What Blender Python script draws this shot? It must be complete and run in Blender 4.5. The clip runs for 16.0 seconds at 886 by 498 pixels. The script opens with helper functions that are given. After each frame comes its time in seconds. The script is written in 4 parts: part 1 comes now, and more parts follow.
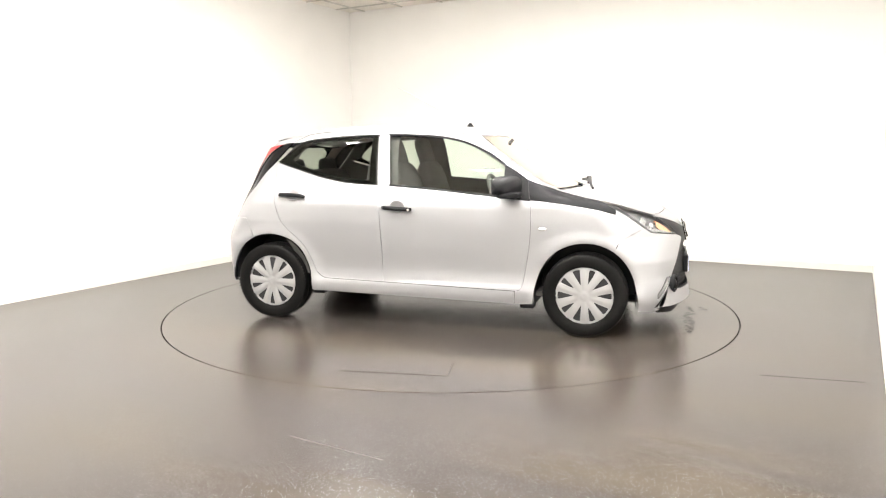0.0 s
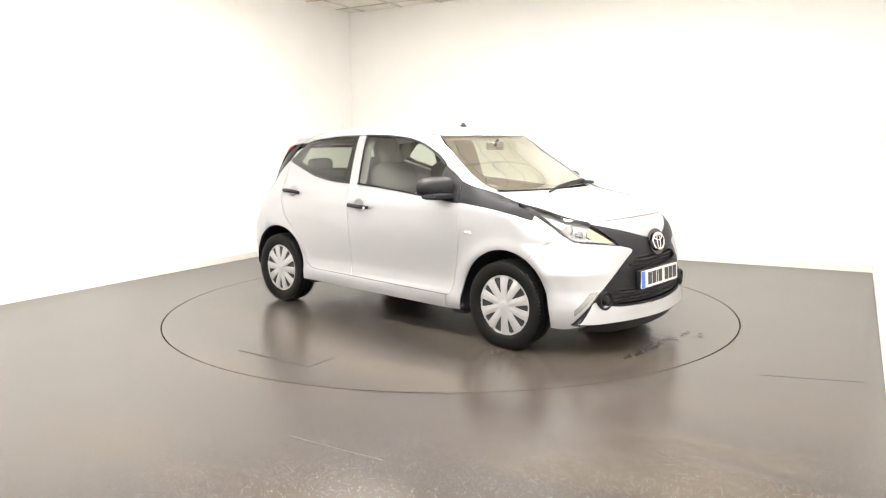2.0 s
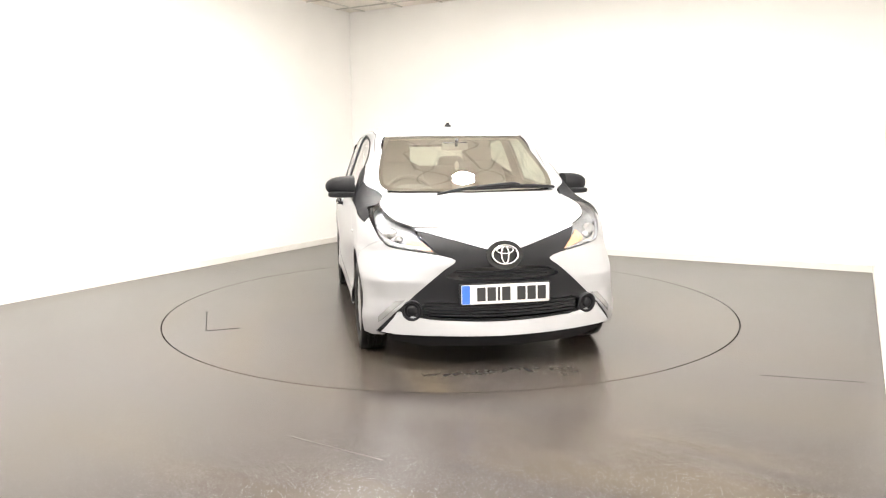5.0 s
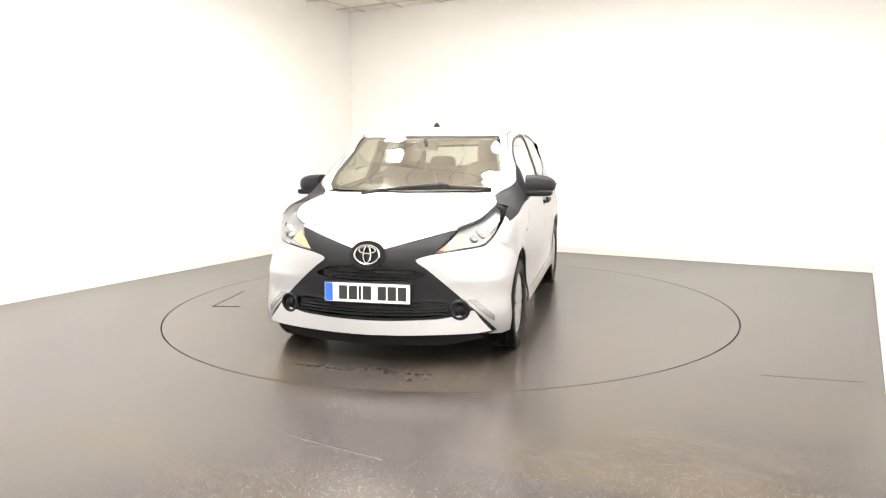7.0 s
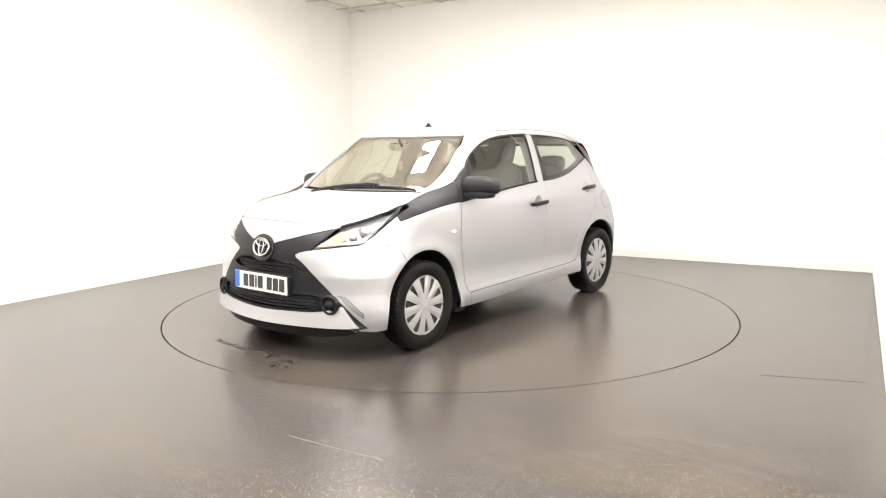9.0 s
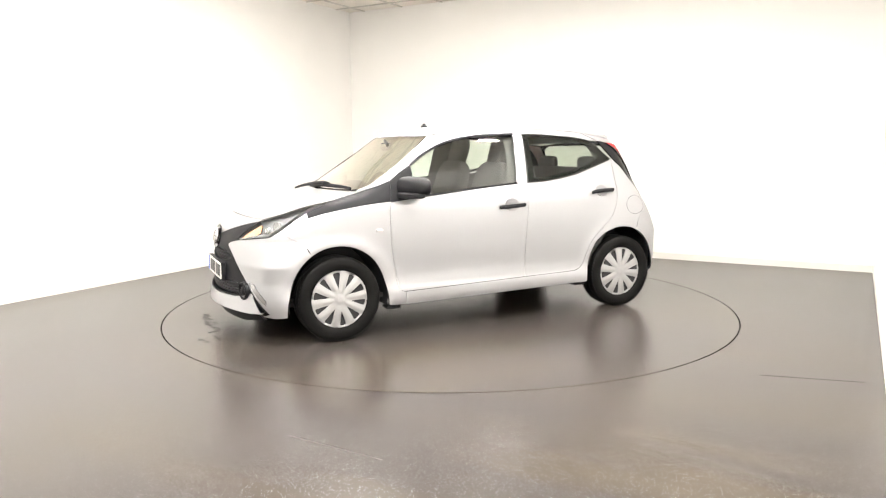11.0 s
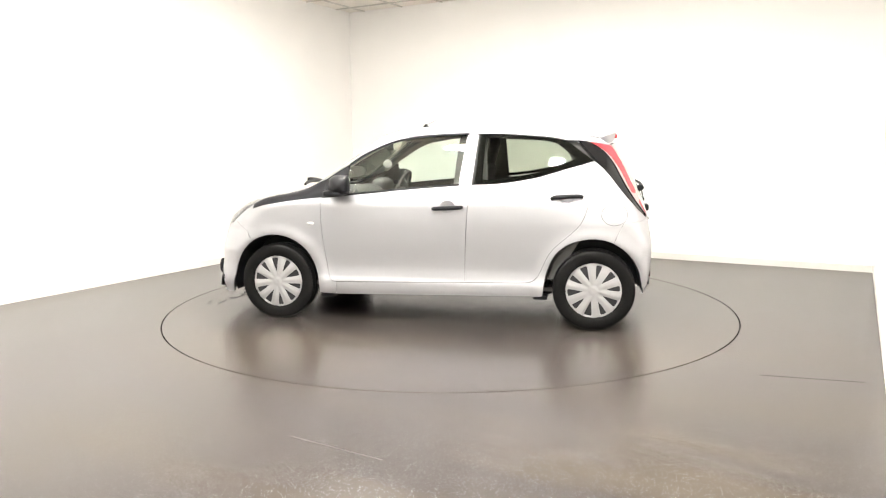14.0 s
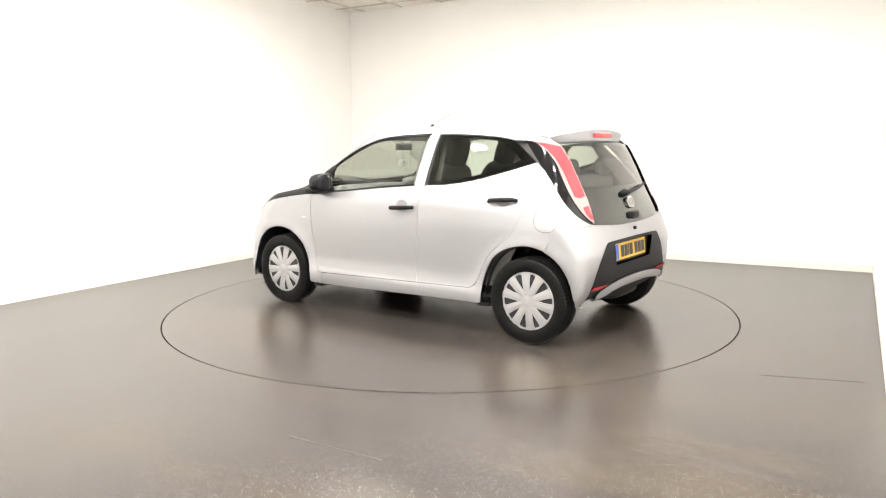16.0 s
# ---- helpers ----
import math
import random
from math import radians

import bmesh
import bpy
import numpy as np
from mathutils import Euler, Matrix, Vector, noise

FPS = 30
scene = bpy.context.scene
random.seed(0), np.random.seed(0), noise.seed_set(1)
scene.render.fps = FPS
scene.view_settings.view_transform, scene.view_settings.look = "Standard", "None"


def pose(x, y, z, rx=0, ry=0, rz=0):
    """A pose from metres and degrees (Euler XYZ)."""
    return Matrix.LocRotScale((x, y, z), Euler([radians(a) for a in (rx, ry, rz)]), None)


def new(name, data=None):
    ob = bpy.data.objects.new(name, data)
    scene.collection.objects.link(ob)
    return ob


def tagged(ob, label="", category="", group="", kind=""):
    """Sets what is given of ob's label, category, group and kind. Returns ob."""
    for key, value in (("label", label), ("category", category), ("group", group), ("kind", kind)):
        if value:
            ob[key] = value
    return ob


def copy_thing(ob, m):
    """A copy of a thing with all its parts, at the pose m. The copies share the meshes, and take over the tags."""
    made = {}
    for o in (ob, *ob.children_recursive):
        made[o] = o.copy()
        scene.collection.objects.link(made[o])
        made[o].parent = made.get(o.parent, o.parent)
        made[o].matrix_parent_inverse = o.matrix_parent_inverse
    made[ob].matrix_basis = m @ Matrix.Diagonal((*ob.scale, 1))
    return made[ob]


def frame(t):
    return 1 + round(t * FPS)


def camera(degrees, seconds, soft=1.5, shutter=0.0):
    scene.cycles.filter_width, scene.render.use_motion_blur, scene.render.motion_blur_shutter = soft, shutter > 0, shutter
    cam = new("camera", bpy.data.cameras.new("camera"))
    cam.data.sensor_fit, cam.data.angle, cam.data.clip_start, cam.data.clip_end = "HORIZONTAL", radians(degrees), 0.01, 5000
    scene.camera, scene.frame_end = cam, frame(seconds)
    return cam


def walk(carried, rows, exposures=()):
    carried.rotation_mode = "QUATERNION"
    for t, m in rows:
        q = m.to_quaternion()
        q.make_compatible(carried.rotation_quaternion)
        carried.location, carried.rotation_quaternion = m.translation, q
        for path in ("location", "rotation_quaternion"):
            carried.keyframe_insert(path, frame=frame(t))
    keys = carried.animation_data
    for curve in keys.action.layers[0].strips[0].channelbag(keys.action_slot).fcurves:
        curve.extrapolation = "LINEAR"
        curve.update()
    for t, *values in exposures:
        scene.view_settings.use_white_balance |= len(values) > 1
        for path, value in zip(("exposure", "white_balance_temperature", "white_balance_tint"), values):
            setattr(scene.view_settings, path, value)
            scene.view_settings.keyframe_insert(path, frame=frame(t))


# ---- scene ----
cam = camera(62.43, 16.0, soft=1.2)
EYE = Matrix.Translation((0, -5.937, 1.283)) @ pose(0, 0, 0, 0, 0, 0.486) @ pose(0, 0, 0, 90 - 7.966) @ pose(0, 0, 0, 0, 0, -0.435)
walk(cam, [(0, EYE), (16, EYE)], exposures=[(0, 0.0), (16, 0.0)])

# ---- light ----
world = bpy.data.worlds.new("world")
scene.world = world
world.use_nodes = True
world.node_tree.nodes["Background"].inputs[0].default_value = (0.02, 0.02, 0.02, 1)
world.node_tree.nodes["Background"].inputs[1].default_value = 1.0
PANEL_LIGHT = 615.0

# ---- materials ----


def mat(name, color, rough=0.5, metal=0.0, grain=0.0, scale=40.0, bump=0.0, coat=0.0, spec=0.5, vary_rough=0.0, emit=0.0, stain=0.0, stain_scale=1.5):
    """A principled material; grain varies the colour finely, stain broadly, bump in metres of relief."""
    m = bpy.data.materials.new(name)
    m.use_nodes = True
    nt = m.node_tree
    b = nt.nodes["Principled BSDF"]
    b.inputs["Base Color"].default_value = (*color, 1)
    b.inputs["Roughness"].default_value = rough
    b.inputs["Metallic"].default_value = metal
    b.inputs["Coat Weight"].default_value = coat
    b.inputs["Coat Roughness"].default_value = 0.05
    b.inputs["Specular IOR Level"].default_value = spec
    if emit:
        b.inputs["Emission Color"].default_value = (1.0, 0.965, 0.915, 1)
        b.inputs["Emission Strength"].default_value = emit
    if grain or bump or vary_rough or stain:
        co = nt.nodes.new("ShaderNodeTexCoord")
        n1 = nt.nodes.new("ShaderNodeTexNoise")
        n1.inputs["Scale"].default_value = scale
        n1.inputs["Detail"].default_value = 4
        nt.links.new(co.outputs["Object"], n1.inputs["Vector"])
        n2 = nt.nodes.new("ShaderNodeTexNoise")
        n2.inputs["Scale"].default_value = stain_scale
        n2.inputs["Detail"].default_value = 2
        nt.links.new(co.outputs["Object"], n2.inputs["Vector"])

        def ramp(src, lo, hi):
            r = nt.nodes.new("ShaderNodeMapRange")
            r.interpolation_type = "SMOOTHSTEP"
            r.inputs["From Min"].default_value, r.inputs["From Max"].default_value = 0.1, 0.9
            r.inputs["To Min"].default_value, r.inputs["To Max"].default_value = lo, hi
            nt.links.new(src.outputs["Fac"], r.inputs["Value"])
            return r.outputs[0]
        mul = nt.nodes.new("ShaderNodeMath")
        mul.operation = "MULTIPLY"
        nt.links.new(ramp(n1, 1 - grain, 1 + grain), mul.inputs[0])
        nt.links.new(ramp(n2, 1 - stain, 1 + stain), mul.inputs[1])
        mix = nt.nodes.new("ShaderNodeVectorMath")
        mix.operation = "SCALE"
        mix.inputs[0].default_value = color
        nt.links.new(mul.outputs[0], mix.inputs["Scale"])
        nt.links.new(mix.outputs[0], b.inputs["Base Color"])
        if vary_rough:
            nt.links.new(ramp(n2, rough - vary_rough, rough + vary_rough), b.inputs["Roughness"])
        if bump:
            bp = nt.nodes.new("ShaderNodeBump")
            bp.inputs["Strength"].default_value = 1.0
            bp.inputs["Distance"].default_value = bump
            nt.links.new(n1.outputs["Fac"], bp.inputs["Height"])
            nt.links.new(bp.outputs[0], b.inputs["Normal"])
    return m


def glass(name, tint, rough=0.0, mirror=0.09, sheen=(1, 1, 1), power=3.0):
    """Thin glass: a tinted clear pane with a mirror gloss."""
    m = bpy.data.materials.new(name)
    m.use_nodes = True
    nt = m.node_tree
    nt.nodes.remove(nt.nodes["Principled BSDF"])
    tr = nt.nodes.new("ShaderNodeBsdfTransparent")
    tr.inputs[0].default_value = (*tint, 1)
    gl = nt.nodes.new("ShaderNodeBsdfGlossy")
    gl.inputs["Roughness"].default_value = rough
    gl.inputs["Color"].default_value = (*sheen, 1)
    lw = nt.nodes.new("ShaderNodeLayerWeight")
    lw.inputs["Blend"].default_value = 0.5
    pw = nt.nodes.new("ShaderNodeMath")
    pw.operation = "POWER"
    pw.inputs[1].default_value = power
    nt.links.new(lw.outputs["Facing"], pw.inputs[0])
    fr = nt.nodes.new("ShaderNodeMath")
    fr.operation = "MULTIPLY_ADD"
    fr.inputs[1].default_value = 0.9
    fr.inputs[2].default_value = mirror
    nt.links.new(pw.outputs[0], fr.inputs[0])
    mx = nt.nodes.new("ShaderNodeMixShader")
    nt.links.new(fr.outputs[0], mx.inputs[0])
    nt.links.new(tr.outputs[0], mx.inputs[1])
    nt.links.new(gl.outputs[0], mx.inputs[2])
    nt.links.new(mx.outputs[0], nt.nodes["Material Output"].inputs[0])
    return m


def floor_mat(name, base, smear=0.14):
    """Safety vinyl: broad mottling, scuffs, and pale mineral flecks."""
    m = mat(name, base, 0.25, spec=0.36, grain=0.28, scale=170, bump=0.00022, stain=0.22, stain_scale=0.8, vary_rough=0.02)
    nt = m.node_tree
    b = nt.nodes["Principled BSDF"]
    co = nt.nodes.new("ShaderNodeTexCoord")
    v = nt.nodes.new("ShaderNodeTexVoronoi")
    v.inputs["Scale"].default_value = 170
    nt.links.new(co.outputs["Object"], v.inputs["Vector"])
    lt = nt.nodes.new("ShaderNodeMath")
    lt.operation = "LESS_THAN"
    nt.links.new(v.outputs["Distance"], lt.inputs[0])
    sp = nt.nodes.new("ShaderNodeSeparateColor")
    nt.links.new(v.outputs["Color"], sp.inputs[0])
    r = nt.nodes.new("ShaderNodeMapRange")
    r.inputs["From Min"].default_value, r.inputs["From Max"].default_value = 0.5, 1.0
    r.inputs["To Min"].default_value, r.inputs["To Max"].default_value = 0.0, 0.32
    nt.links.new(sp.outputs[0], r.inputs["Value"])
    nt.links.new(r.outputs[0], lt.inputs[1])
    mx = nt.nodes.new("ShaderNodeMix")
    mx.data_type = "RGBA"
    mx.inputs["B"].default_value = (0.28, 0.277, 0.29, 1)
    old = b.inputs["Base Color"].links[0].from_socket
    nt.links.new(old, mx.inputs["A"])
    nt.links.new(lt.outputs[0], mx.inputs["Factor"])
    # faint ochre smears, drawn out along the floor
    mp = nt.nodes.new("ShaderNodeMapping")
    mp.inputs["Scale"].default_value = (0.35, 1.6, 1)
    mp.inputs["Rotation"].default_value = (0, 0, 0.6)
    nt.links.new(co.outputs["Object"], mp.inputs["Vector"])
    n3 = nt.nodes.new("ShaderNodeTexNoise")
    n3.inputs["Scale"].default_value = 1.3
    n3.inputs["Detail"].default_value = 3
    nt.links.new(mp.outputs[0], n3.inputs["Vector"])
    r3 = nt.nodes.new("ShaderNodeMapRange")
    r3.inputs["From Min"].default_value, r3.inputs["From Max"].default_value = 0.45, 0.85
    r3.inputs["To Min"].default_value, r3.inputs["To Max"].default_value = 0.0, smear
    nt.links.new(n3.outputs["Fac"], r3.inputs["Value"])
    m3 = nt.nodes.new("ShaderNodeMix")
    m3.data_type = "RGBA"
    m3.inputs["B"].default_value = (0.20, 0.155, 0.085, 1)
    nt.links.new(r3.outputs[0], m3.inputs["Factor"])
    nt.links.new(mx.outputs["Result"], m3.inputs["A"])
    nt.links.new(m3.outputs["Result"], b.inputs["Base Color"])
    return m


M_WALL = mat("wall_paint", (0.885, 0.87, 0.845), 0.6, grain=0.015, scale=120, bump=0.0006, stain=0.02)
M_REAR = mat("grey_wall_paint", (0.56, 0.545, 0.52), 0.6, grain=0.03, scale=120, stain=0.06)
M_SKIRT = mat("skirting_paint", (0.74, 0.71, 0.67), 0.4, grain=0.02, stain=0.04)
M_GRID = mat("ceiling_grid", (0.62, 0.59, 0.54), 0.5, grain=0.05)
M_CEIL = mat("ceiling_tile", (0.84, 0.80, 0.73), 0.8, grain=0.06, scale=220, bump=0.001, stain=0.04)
M_FLOOR = floor_mat("floor_vinyl", (0.041, 0.0345, 0.0315), 0.2)
M_DISC = floor_mat("turntable_vinyl", (0.041, 0.0345, 0.031), 0.26)
M_SCUFF = mat("scuff_line", (0.056, 0.049, 0.044), 0.32, grain=0.3, scale=60)
M_GROOVE = mat("groove", (0.03, 0.028, 0.026), 0.8, grain=0.2)
M_LAMP = mat("lamp_diffuser", (0.9, 0.9, 0.9), 0.5, emit=PANEL_LIGHT)
M_FRAME = mat("lamp_frame", (0.8, 0.8, 0.79), 0.4, grain=0.01)
M_PAINT = mat("silver_paint", (0.450, 0.452, 0.468), 0.43, metal=0.79, grain=0.07, scale=900, coat=0.35, stain=0.01)
M_BLACK = mat("black_plastic", (0.010, 0.010, 0.0115), 0.48, spec=0.2, grain=0.15, scale=500, bump=0.0002, stain=0.1, stain_scale=4)
M_GLOSS = mat("gloss_black", (0.006, 0.006, 0.007), 0.08, spec=0.3, grain=0.05, coat=0.1)
M_WINGTRIM = mat("dark_film", (0.014, 0.014, 0.016), 0.52, spec=0.13, grain=0.1, scale=300, stain=0.08, stain_scale=5)
M_SEAM = mat("seam_dark", (0.09, 0.09, 0.09), 0.8, grain=0.1)
M_RUBBER = mat("tyre_rubber", (0.006, 0.0058, 0.0056), 0.45, spec=0.14, grain=0.25, scale=90, bump=0.0006, stain=0.2, stain_scale=6)
M_STEEL = mat("steel_wheel", (0.03, 0.03, 0.032), 0.5, metal=0.4, grain=0.1)
M_CAP = mat("wheel_cover_silver", (0.46, 0.46, 0.465), 0.36, metal=0.6, grain=0.04, scale=200, coat=0.3, stain=0.05, stain_scale=8)
# body silver darkened for shade inside the handle cups; also lines the bumper joint
M_CUP = mat("recess_shade_silver", (0.36, 0.36, 0.37), 0.4, metal=0.8, grain=0.04)
M_CHROME = mat("chrome", (0.78, 0.78, 0.79), 0.12, metal=1.0, grain=0.02)
M_GLASS = glass("side_glass", (0.86, 0.93, 0.87))
M_WSGLASS = glass("windscreen_glass", (0.86, 0.92, 0.84), mirror=0.42, sheen=(1.0, 0.95, 0.86))
M_TINT = glass("privacy_glass", (0.60, 0.64, 0.58), mirror=0.014)
M_REARGLASS = glass("hatch_glass", (0.60, 0.64, 0.59), mirror=0.02)
M_LENS = glass("clear_lens", (0.94, 0.95, 0.95), mirror=0.04, power=5.0)
M_MARKER = mat("marker_lens", (0.30, 0.30, 0.30), 0.2, metal=0.5, grain=0.25, scale=90, coat=0.6)
M_REFLECT = mat("lamp_reflector", (0.45, 0.45, 0.46), 0.22, metal=0.9, grain=0.05)
M_LAMPDARK = mat("lamp_bezel", (0.27, 0.27, 0.28), 0.35, metal=0.6, grain=0.1)
M_AMBER = mat("amber_lens", (0.72, 0.36, 0.20), 0.2, grain=0.08, scale=120, coat=0.6)
M_RED = mat("red_lens", (0.40, 0.045, 0.055), 0.25, spec=0.3, grain=0.12, scale=60, coat=0.15, stain=0.1, stain_scale=12)
M_CLEAR = mat("clear_plastic", (0.78, 0.78, 0.77), 0.15, metal=0.3, grain=0.05, scale=100, coat=0.8)
M_PALERED = mat("clear_tail_lens", (0.38, 0.28, 0.28), 0.25, spec=0.3, grain=0.1, scale=60, coat=0.2, metal=0.3)
M_TRIM = mat("cabin_trim", (0.075, 0.073, 0.07), 0.7, grain=0.12, scale=200, stain=0.08)
M_HEAD = mat("headliner", (0.55, 0.52, 0.47), 0.9, grain=0.05, scale=300, stain=0.03)
M_SEAT = mat("seat_cloth", (0.085, 0.082, 0.08), 0.9, grain=0.2, scale=350, bump=0.0006, stain=0.06)
M_SEATPALE = mat("seat_piping", (0.55, 0.53, 0.50), 0.8, grain=0.08)
M_PLATE = mat("plate_white", (0.70, 0.70, 0.68), 0.35, grain=0.02)
M_YELLOW = mat("plate_yellow", (0.72, 0.44, 0.02), 0.35, grain=0.02)
M_BLUE = mat("plate_blue", (0.03, 0.12, 0.55), 0.35, grain=0.02)
M_INK = mat("plate_ink", (0.015, 0.015, 0.015), 0.4, grain=0.05)
M_FRIT = mat("printed_glass_border", (0.006, 0.0055, 0.005), 0.8, spec=0.05, grain=0.05)
M_SCUTTLE = mat("scuttle_plastic", (0.02, 0.02, 0.02), 0.9, spec=0.1, grain=0.1)
M_WET = mat("wet_mark", (0.012, 0.011, 0.010), 0.35, spec=0.2, grain=0.1)
M_MIRROR = mat("mirror_silver", (0.9, 0.9, 0.9), 0.02, metal=1.0, grain=0.01)

# ---- mesh helpers ----
from mathutils.geometry import delaunay_2d_cdt


def link(name, me, material, parent=None, label="", m=None):
    me.materials.append(material)
    ob = new(name, me)
    if parent is not None:
        ob.parent = parent
    if m is not None:
        ob.matrix_basis = m
    if label:
        ob["label"] = label
    return ob


def part(name, bm, material, parent=None, label="", smooth=True, m=None):
    """Links a bmesh as one mesh object under a thing or a part."""
    me = bpy.data.meshes.new(name)
    bm.normal_update()
    for f in bm.faces:
        f.smooth = smooth
    bm.to_mesh(me)
    bm.free()
    if smooth:
        me.set_sharp_from_angle(angle=radians(38))
    return link(name, me, material, parent, label, m)


def box_bm(sx, sy, sz, bevel=0.0, seg=2, at=(0, 0, 0)):
    bm = bmesh.new()
    bmesh.ops.create_cube(bm, size=1)
    bmesh.ops.scale(bm, vec=(sx, sy, sz), verts=bm.verts)
    if bevel:
        bmesh.ops.bevel(bm, geom=bm.edges[:], offset=bevel, segments=seg, affect="EDGES", profile=0.5)
    bmesh.ops.translate(bm, vec=at, verts=bm.verts)
    return bm


def lathe_bm(rows, seg=48, closed=True):
    """Turns (r, h) rows round the y axis."""
    bm = bmesh.new()
    rings = []
    for r, h in rows:
        rings.append([bm.verts.new((r * math.cos(2 * math.pi * i / seg), h, r * math.sin(2 * math.pi * i / seg))) for i in range(seg)])
    for a, b in zip(rings, rings[1:]):
        for i in range(seg):
            bm.faces.new((a[i], a[(i + 1) % seg], b[(i + 1) % seg], b[i]))
    if closed:
        for ring, (r, h) in ((rings[0], rows[0]), (rings[-1], rows[-1])):
            bm.faces.new(ring)
    bmesh.ops.recalc_face_normals(bm, faces=bm.faces)
    return bm


def tube_bm(points, r, seg=8):
    """A round rod along points; r may be one number or one for each point."""
    bm = bmesh.new()
    pts = [Vector(p) for p in points]
    rs = r if isinstance(r, (list, tuple)) else [r] * len(pts)
    rings = []
    for i, p in enumerate(pts):
        d = (pts[min(i + 1, len(pts) - 1)] - pts[max(i - 1, 0)]).normalized()
        u = d.orthogonal().normalized() if not rings else (u - d * u.dot(d)).normalized()
        v = d.cross(u)
        rings.append([bm.verts.new(p + rs[i] * (math.cos(2 * math.pi * k / seg) * u + math.sin(2 * math.pi * k / seg) * v)) for k in range(seg)])
    for a, b in zip(rings, rings[1:]):
        for i in range(seg):
            bm.faces.new((a[i], a[(i + 1) % seg], b[(i + 1) % seg], b[i]))
    bm.faces.new(rings[0])
    bm.faces.new(rings[-1])
    bmesh.ops.recalc_face_normals(bm, faces=bm.faces)
    return bm


def ellipsoid_bm(sx, sy, sz, at=(0, 0, 0), power=1.0, seg=24):
    """A rounded block: a ball pressed towards a box as power falls below one."""
    bm = bmesh.new()
    bmesh.ops.create_uvsphere(bm, u_segments=seg, v_segments=seg // 2, radius=1)
    for v in bm.verts:
        c = [math.copysign(abs(a) ** power, a) for a in v.co]
        v.co = (c[0] * sx + at[0], c[1] * sy + at[1], c[2] * sz + at[2])
    return bm


def inside(q, poly):
    x, y = q[:, 0], q[:, 1]
    r = np.zeros(len(q), bool)
    j = len(poly) - 1
    for i in range(len(poly)):
        (xi, yi), (xj, yj) = poly[i], poly[j]
        if yi != yj:
            r ^= ((yi > y) != (yj > y)) & (x < (xj - xi) * (y - yi) / (yj - yi) + xi)
        j = i
    return r


def fill(outline, holes=(), grid=0.03):
    """Triangulates a flat outline with holes on an even net of points. Returns points, triangles and the rims."""
    loops, pts, edges, rims = [np.array(outline)] + [np.array(hh) for hh in holes], [], [], []
    for lp in loops:
        row = []
        for a, b in zip(lp, np.roll(lp, -1, 0)):
            n = max(1, int(math.ceil(np.hypot(*(b - a)) / grid)))
            row += [a + (b - a) * k / n for k in range(n)]
        k0 = len(pts)
        pts += row
        rims.append(list(range(k0, len(pts))))
        edges += [(k0 + i, k0 + (i + 1) % len(row)) for i in range(len(row))]
    rim = np.array(pts)
    lo, hi = rim.min(0), rim.max(0)
    gx, gy = np.meshgrid(np.arange(lo[0], hi[0], grid), np.arange(lo[1], hi[1], grid * 0.87))
    gx = gx + (np.arange(gx.shape[0]) % 2)[:, None] * grid / 2
    net = np.stack([gx.ravel(), gy.ravel()], 1)
    ok = inside(net, loops[0])
    for hh in loops[1:]:
        ok &= ~inside(net, hh)
    net = net[ok]
    if len(net):
        d = np.sqrt(((net[:, None, :] - rim[None, :, :]) ** 2).sum(2)).min(1)
        net = net[d > grid * 0.45]
    every = np.concatenate([rim, net]) if len(net) else rim
    vs, _, fs, ov, _, _ = delaunay_2d_cdt([Vector(p) for p in every], edges, [], 0, 1e-7)
    vs = np.array([tuple(v) for v in vs])
    fs = np.array([f for f in fs if len(f) == 3])
    c = vs[fs].mean(1)
    ok = inside(c, loops[0])
    for hh in loops[1:]:
        ok &= ~inside(c, hh)
    fs = fs[ok]
    back = {}
    for i, src in enumerate(ov):
        for s in src:
            back[s] = i
    return vs, fs, [[back[i] for i in r if i in back] for r in rims]


def plate_bm(outline, thick, holes=(), grid=0.05, dome=None):
    """A flat plate in x, z that faces -y, with thickness; dome gives its relief over x, z."""
    vs, fs, rims = fill(outline, holes, grid)
    bm = bmesh.new()
    h = [dome(x, z) if dome else 0.0 for x, z in vs]
    f = [bm.verts.new((x, -e, z)) for (x, z), e in zip(vs, h)]
    b = [bm.verts.new((x, thick - e, z)) for (x, z), e in zip(vs, h)]
    for i, j, k in fs:
        bm.faces.new((f[i], f[j], f[k]))
        bm.faces.new((b[k], b[j], b[i]))
    for r in rims:
        for i, j in zip(r, r[1:] + r[:1]):
            if i != j:
                bm.faces.new((f[j], f[i], b[i], b[j]))
    bmesh.ops.recalc_face_normals(bm, faces=bm.faces)
    return bm


# ---- body form: half width by height, plan taper, top line, nose and tail ----
def table(v, rows):
    xs, ys = zip(*rows)
    xs, ys = np.array(xs), np.array(ys)
    d = np.diff(ys) / np.diff(xs)
    m = np.concatenate([[d[0]], np.where(d[1:] * d[:-1] > 0, 2 * d[1:] * d[:-1] / (d[1:] + d[:-1] + 1e-12), 0), [d[-1]]])
    v = np.clip(v, xs[0], xs[-1])
    i = np.clip(np.searchsorted(xs, v) - 1, 0, len(xs) - 2)
    h = xs[i + 1] - xs[i]
    t = (v - xs[i]) / h
    return ys[i] * (1 + 2 * t) * (1 - t) ** 2 + m[i] * h * t * (1 - t) ** 2 + ys[i + 1] * t * t * (3 - 2 * t) + m[i + 1] * h * t * t * (t - 1)

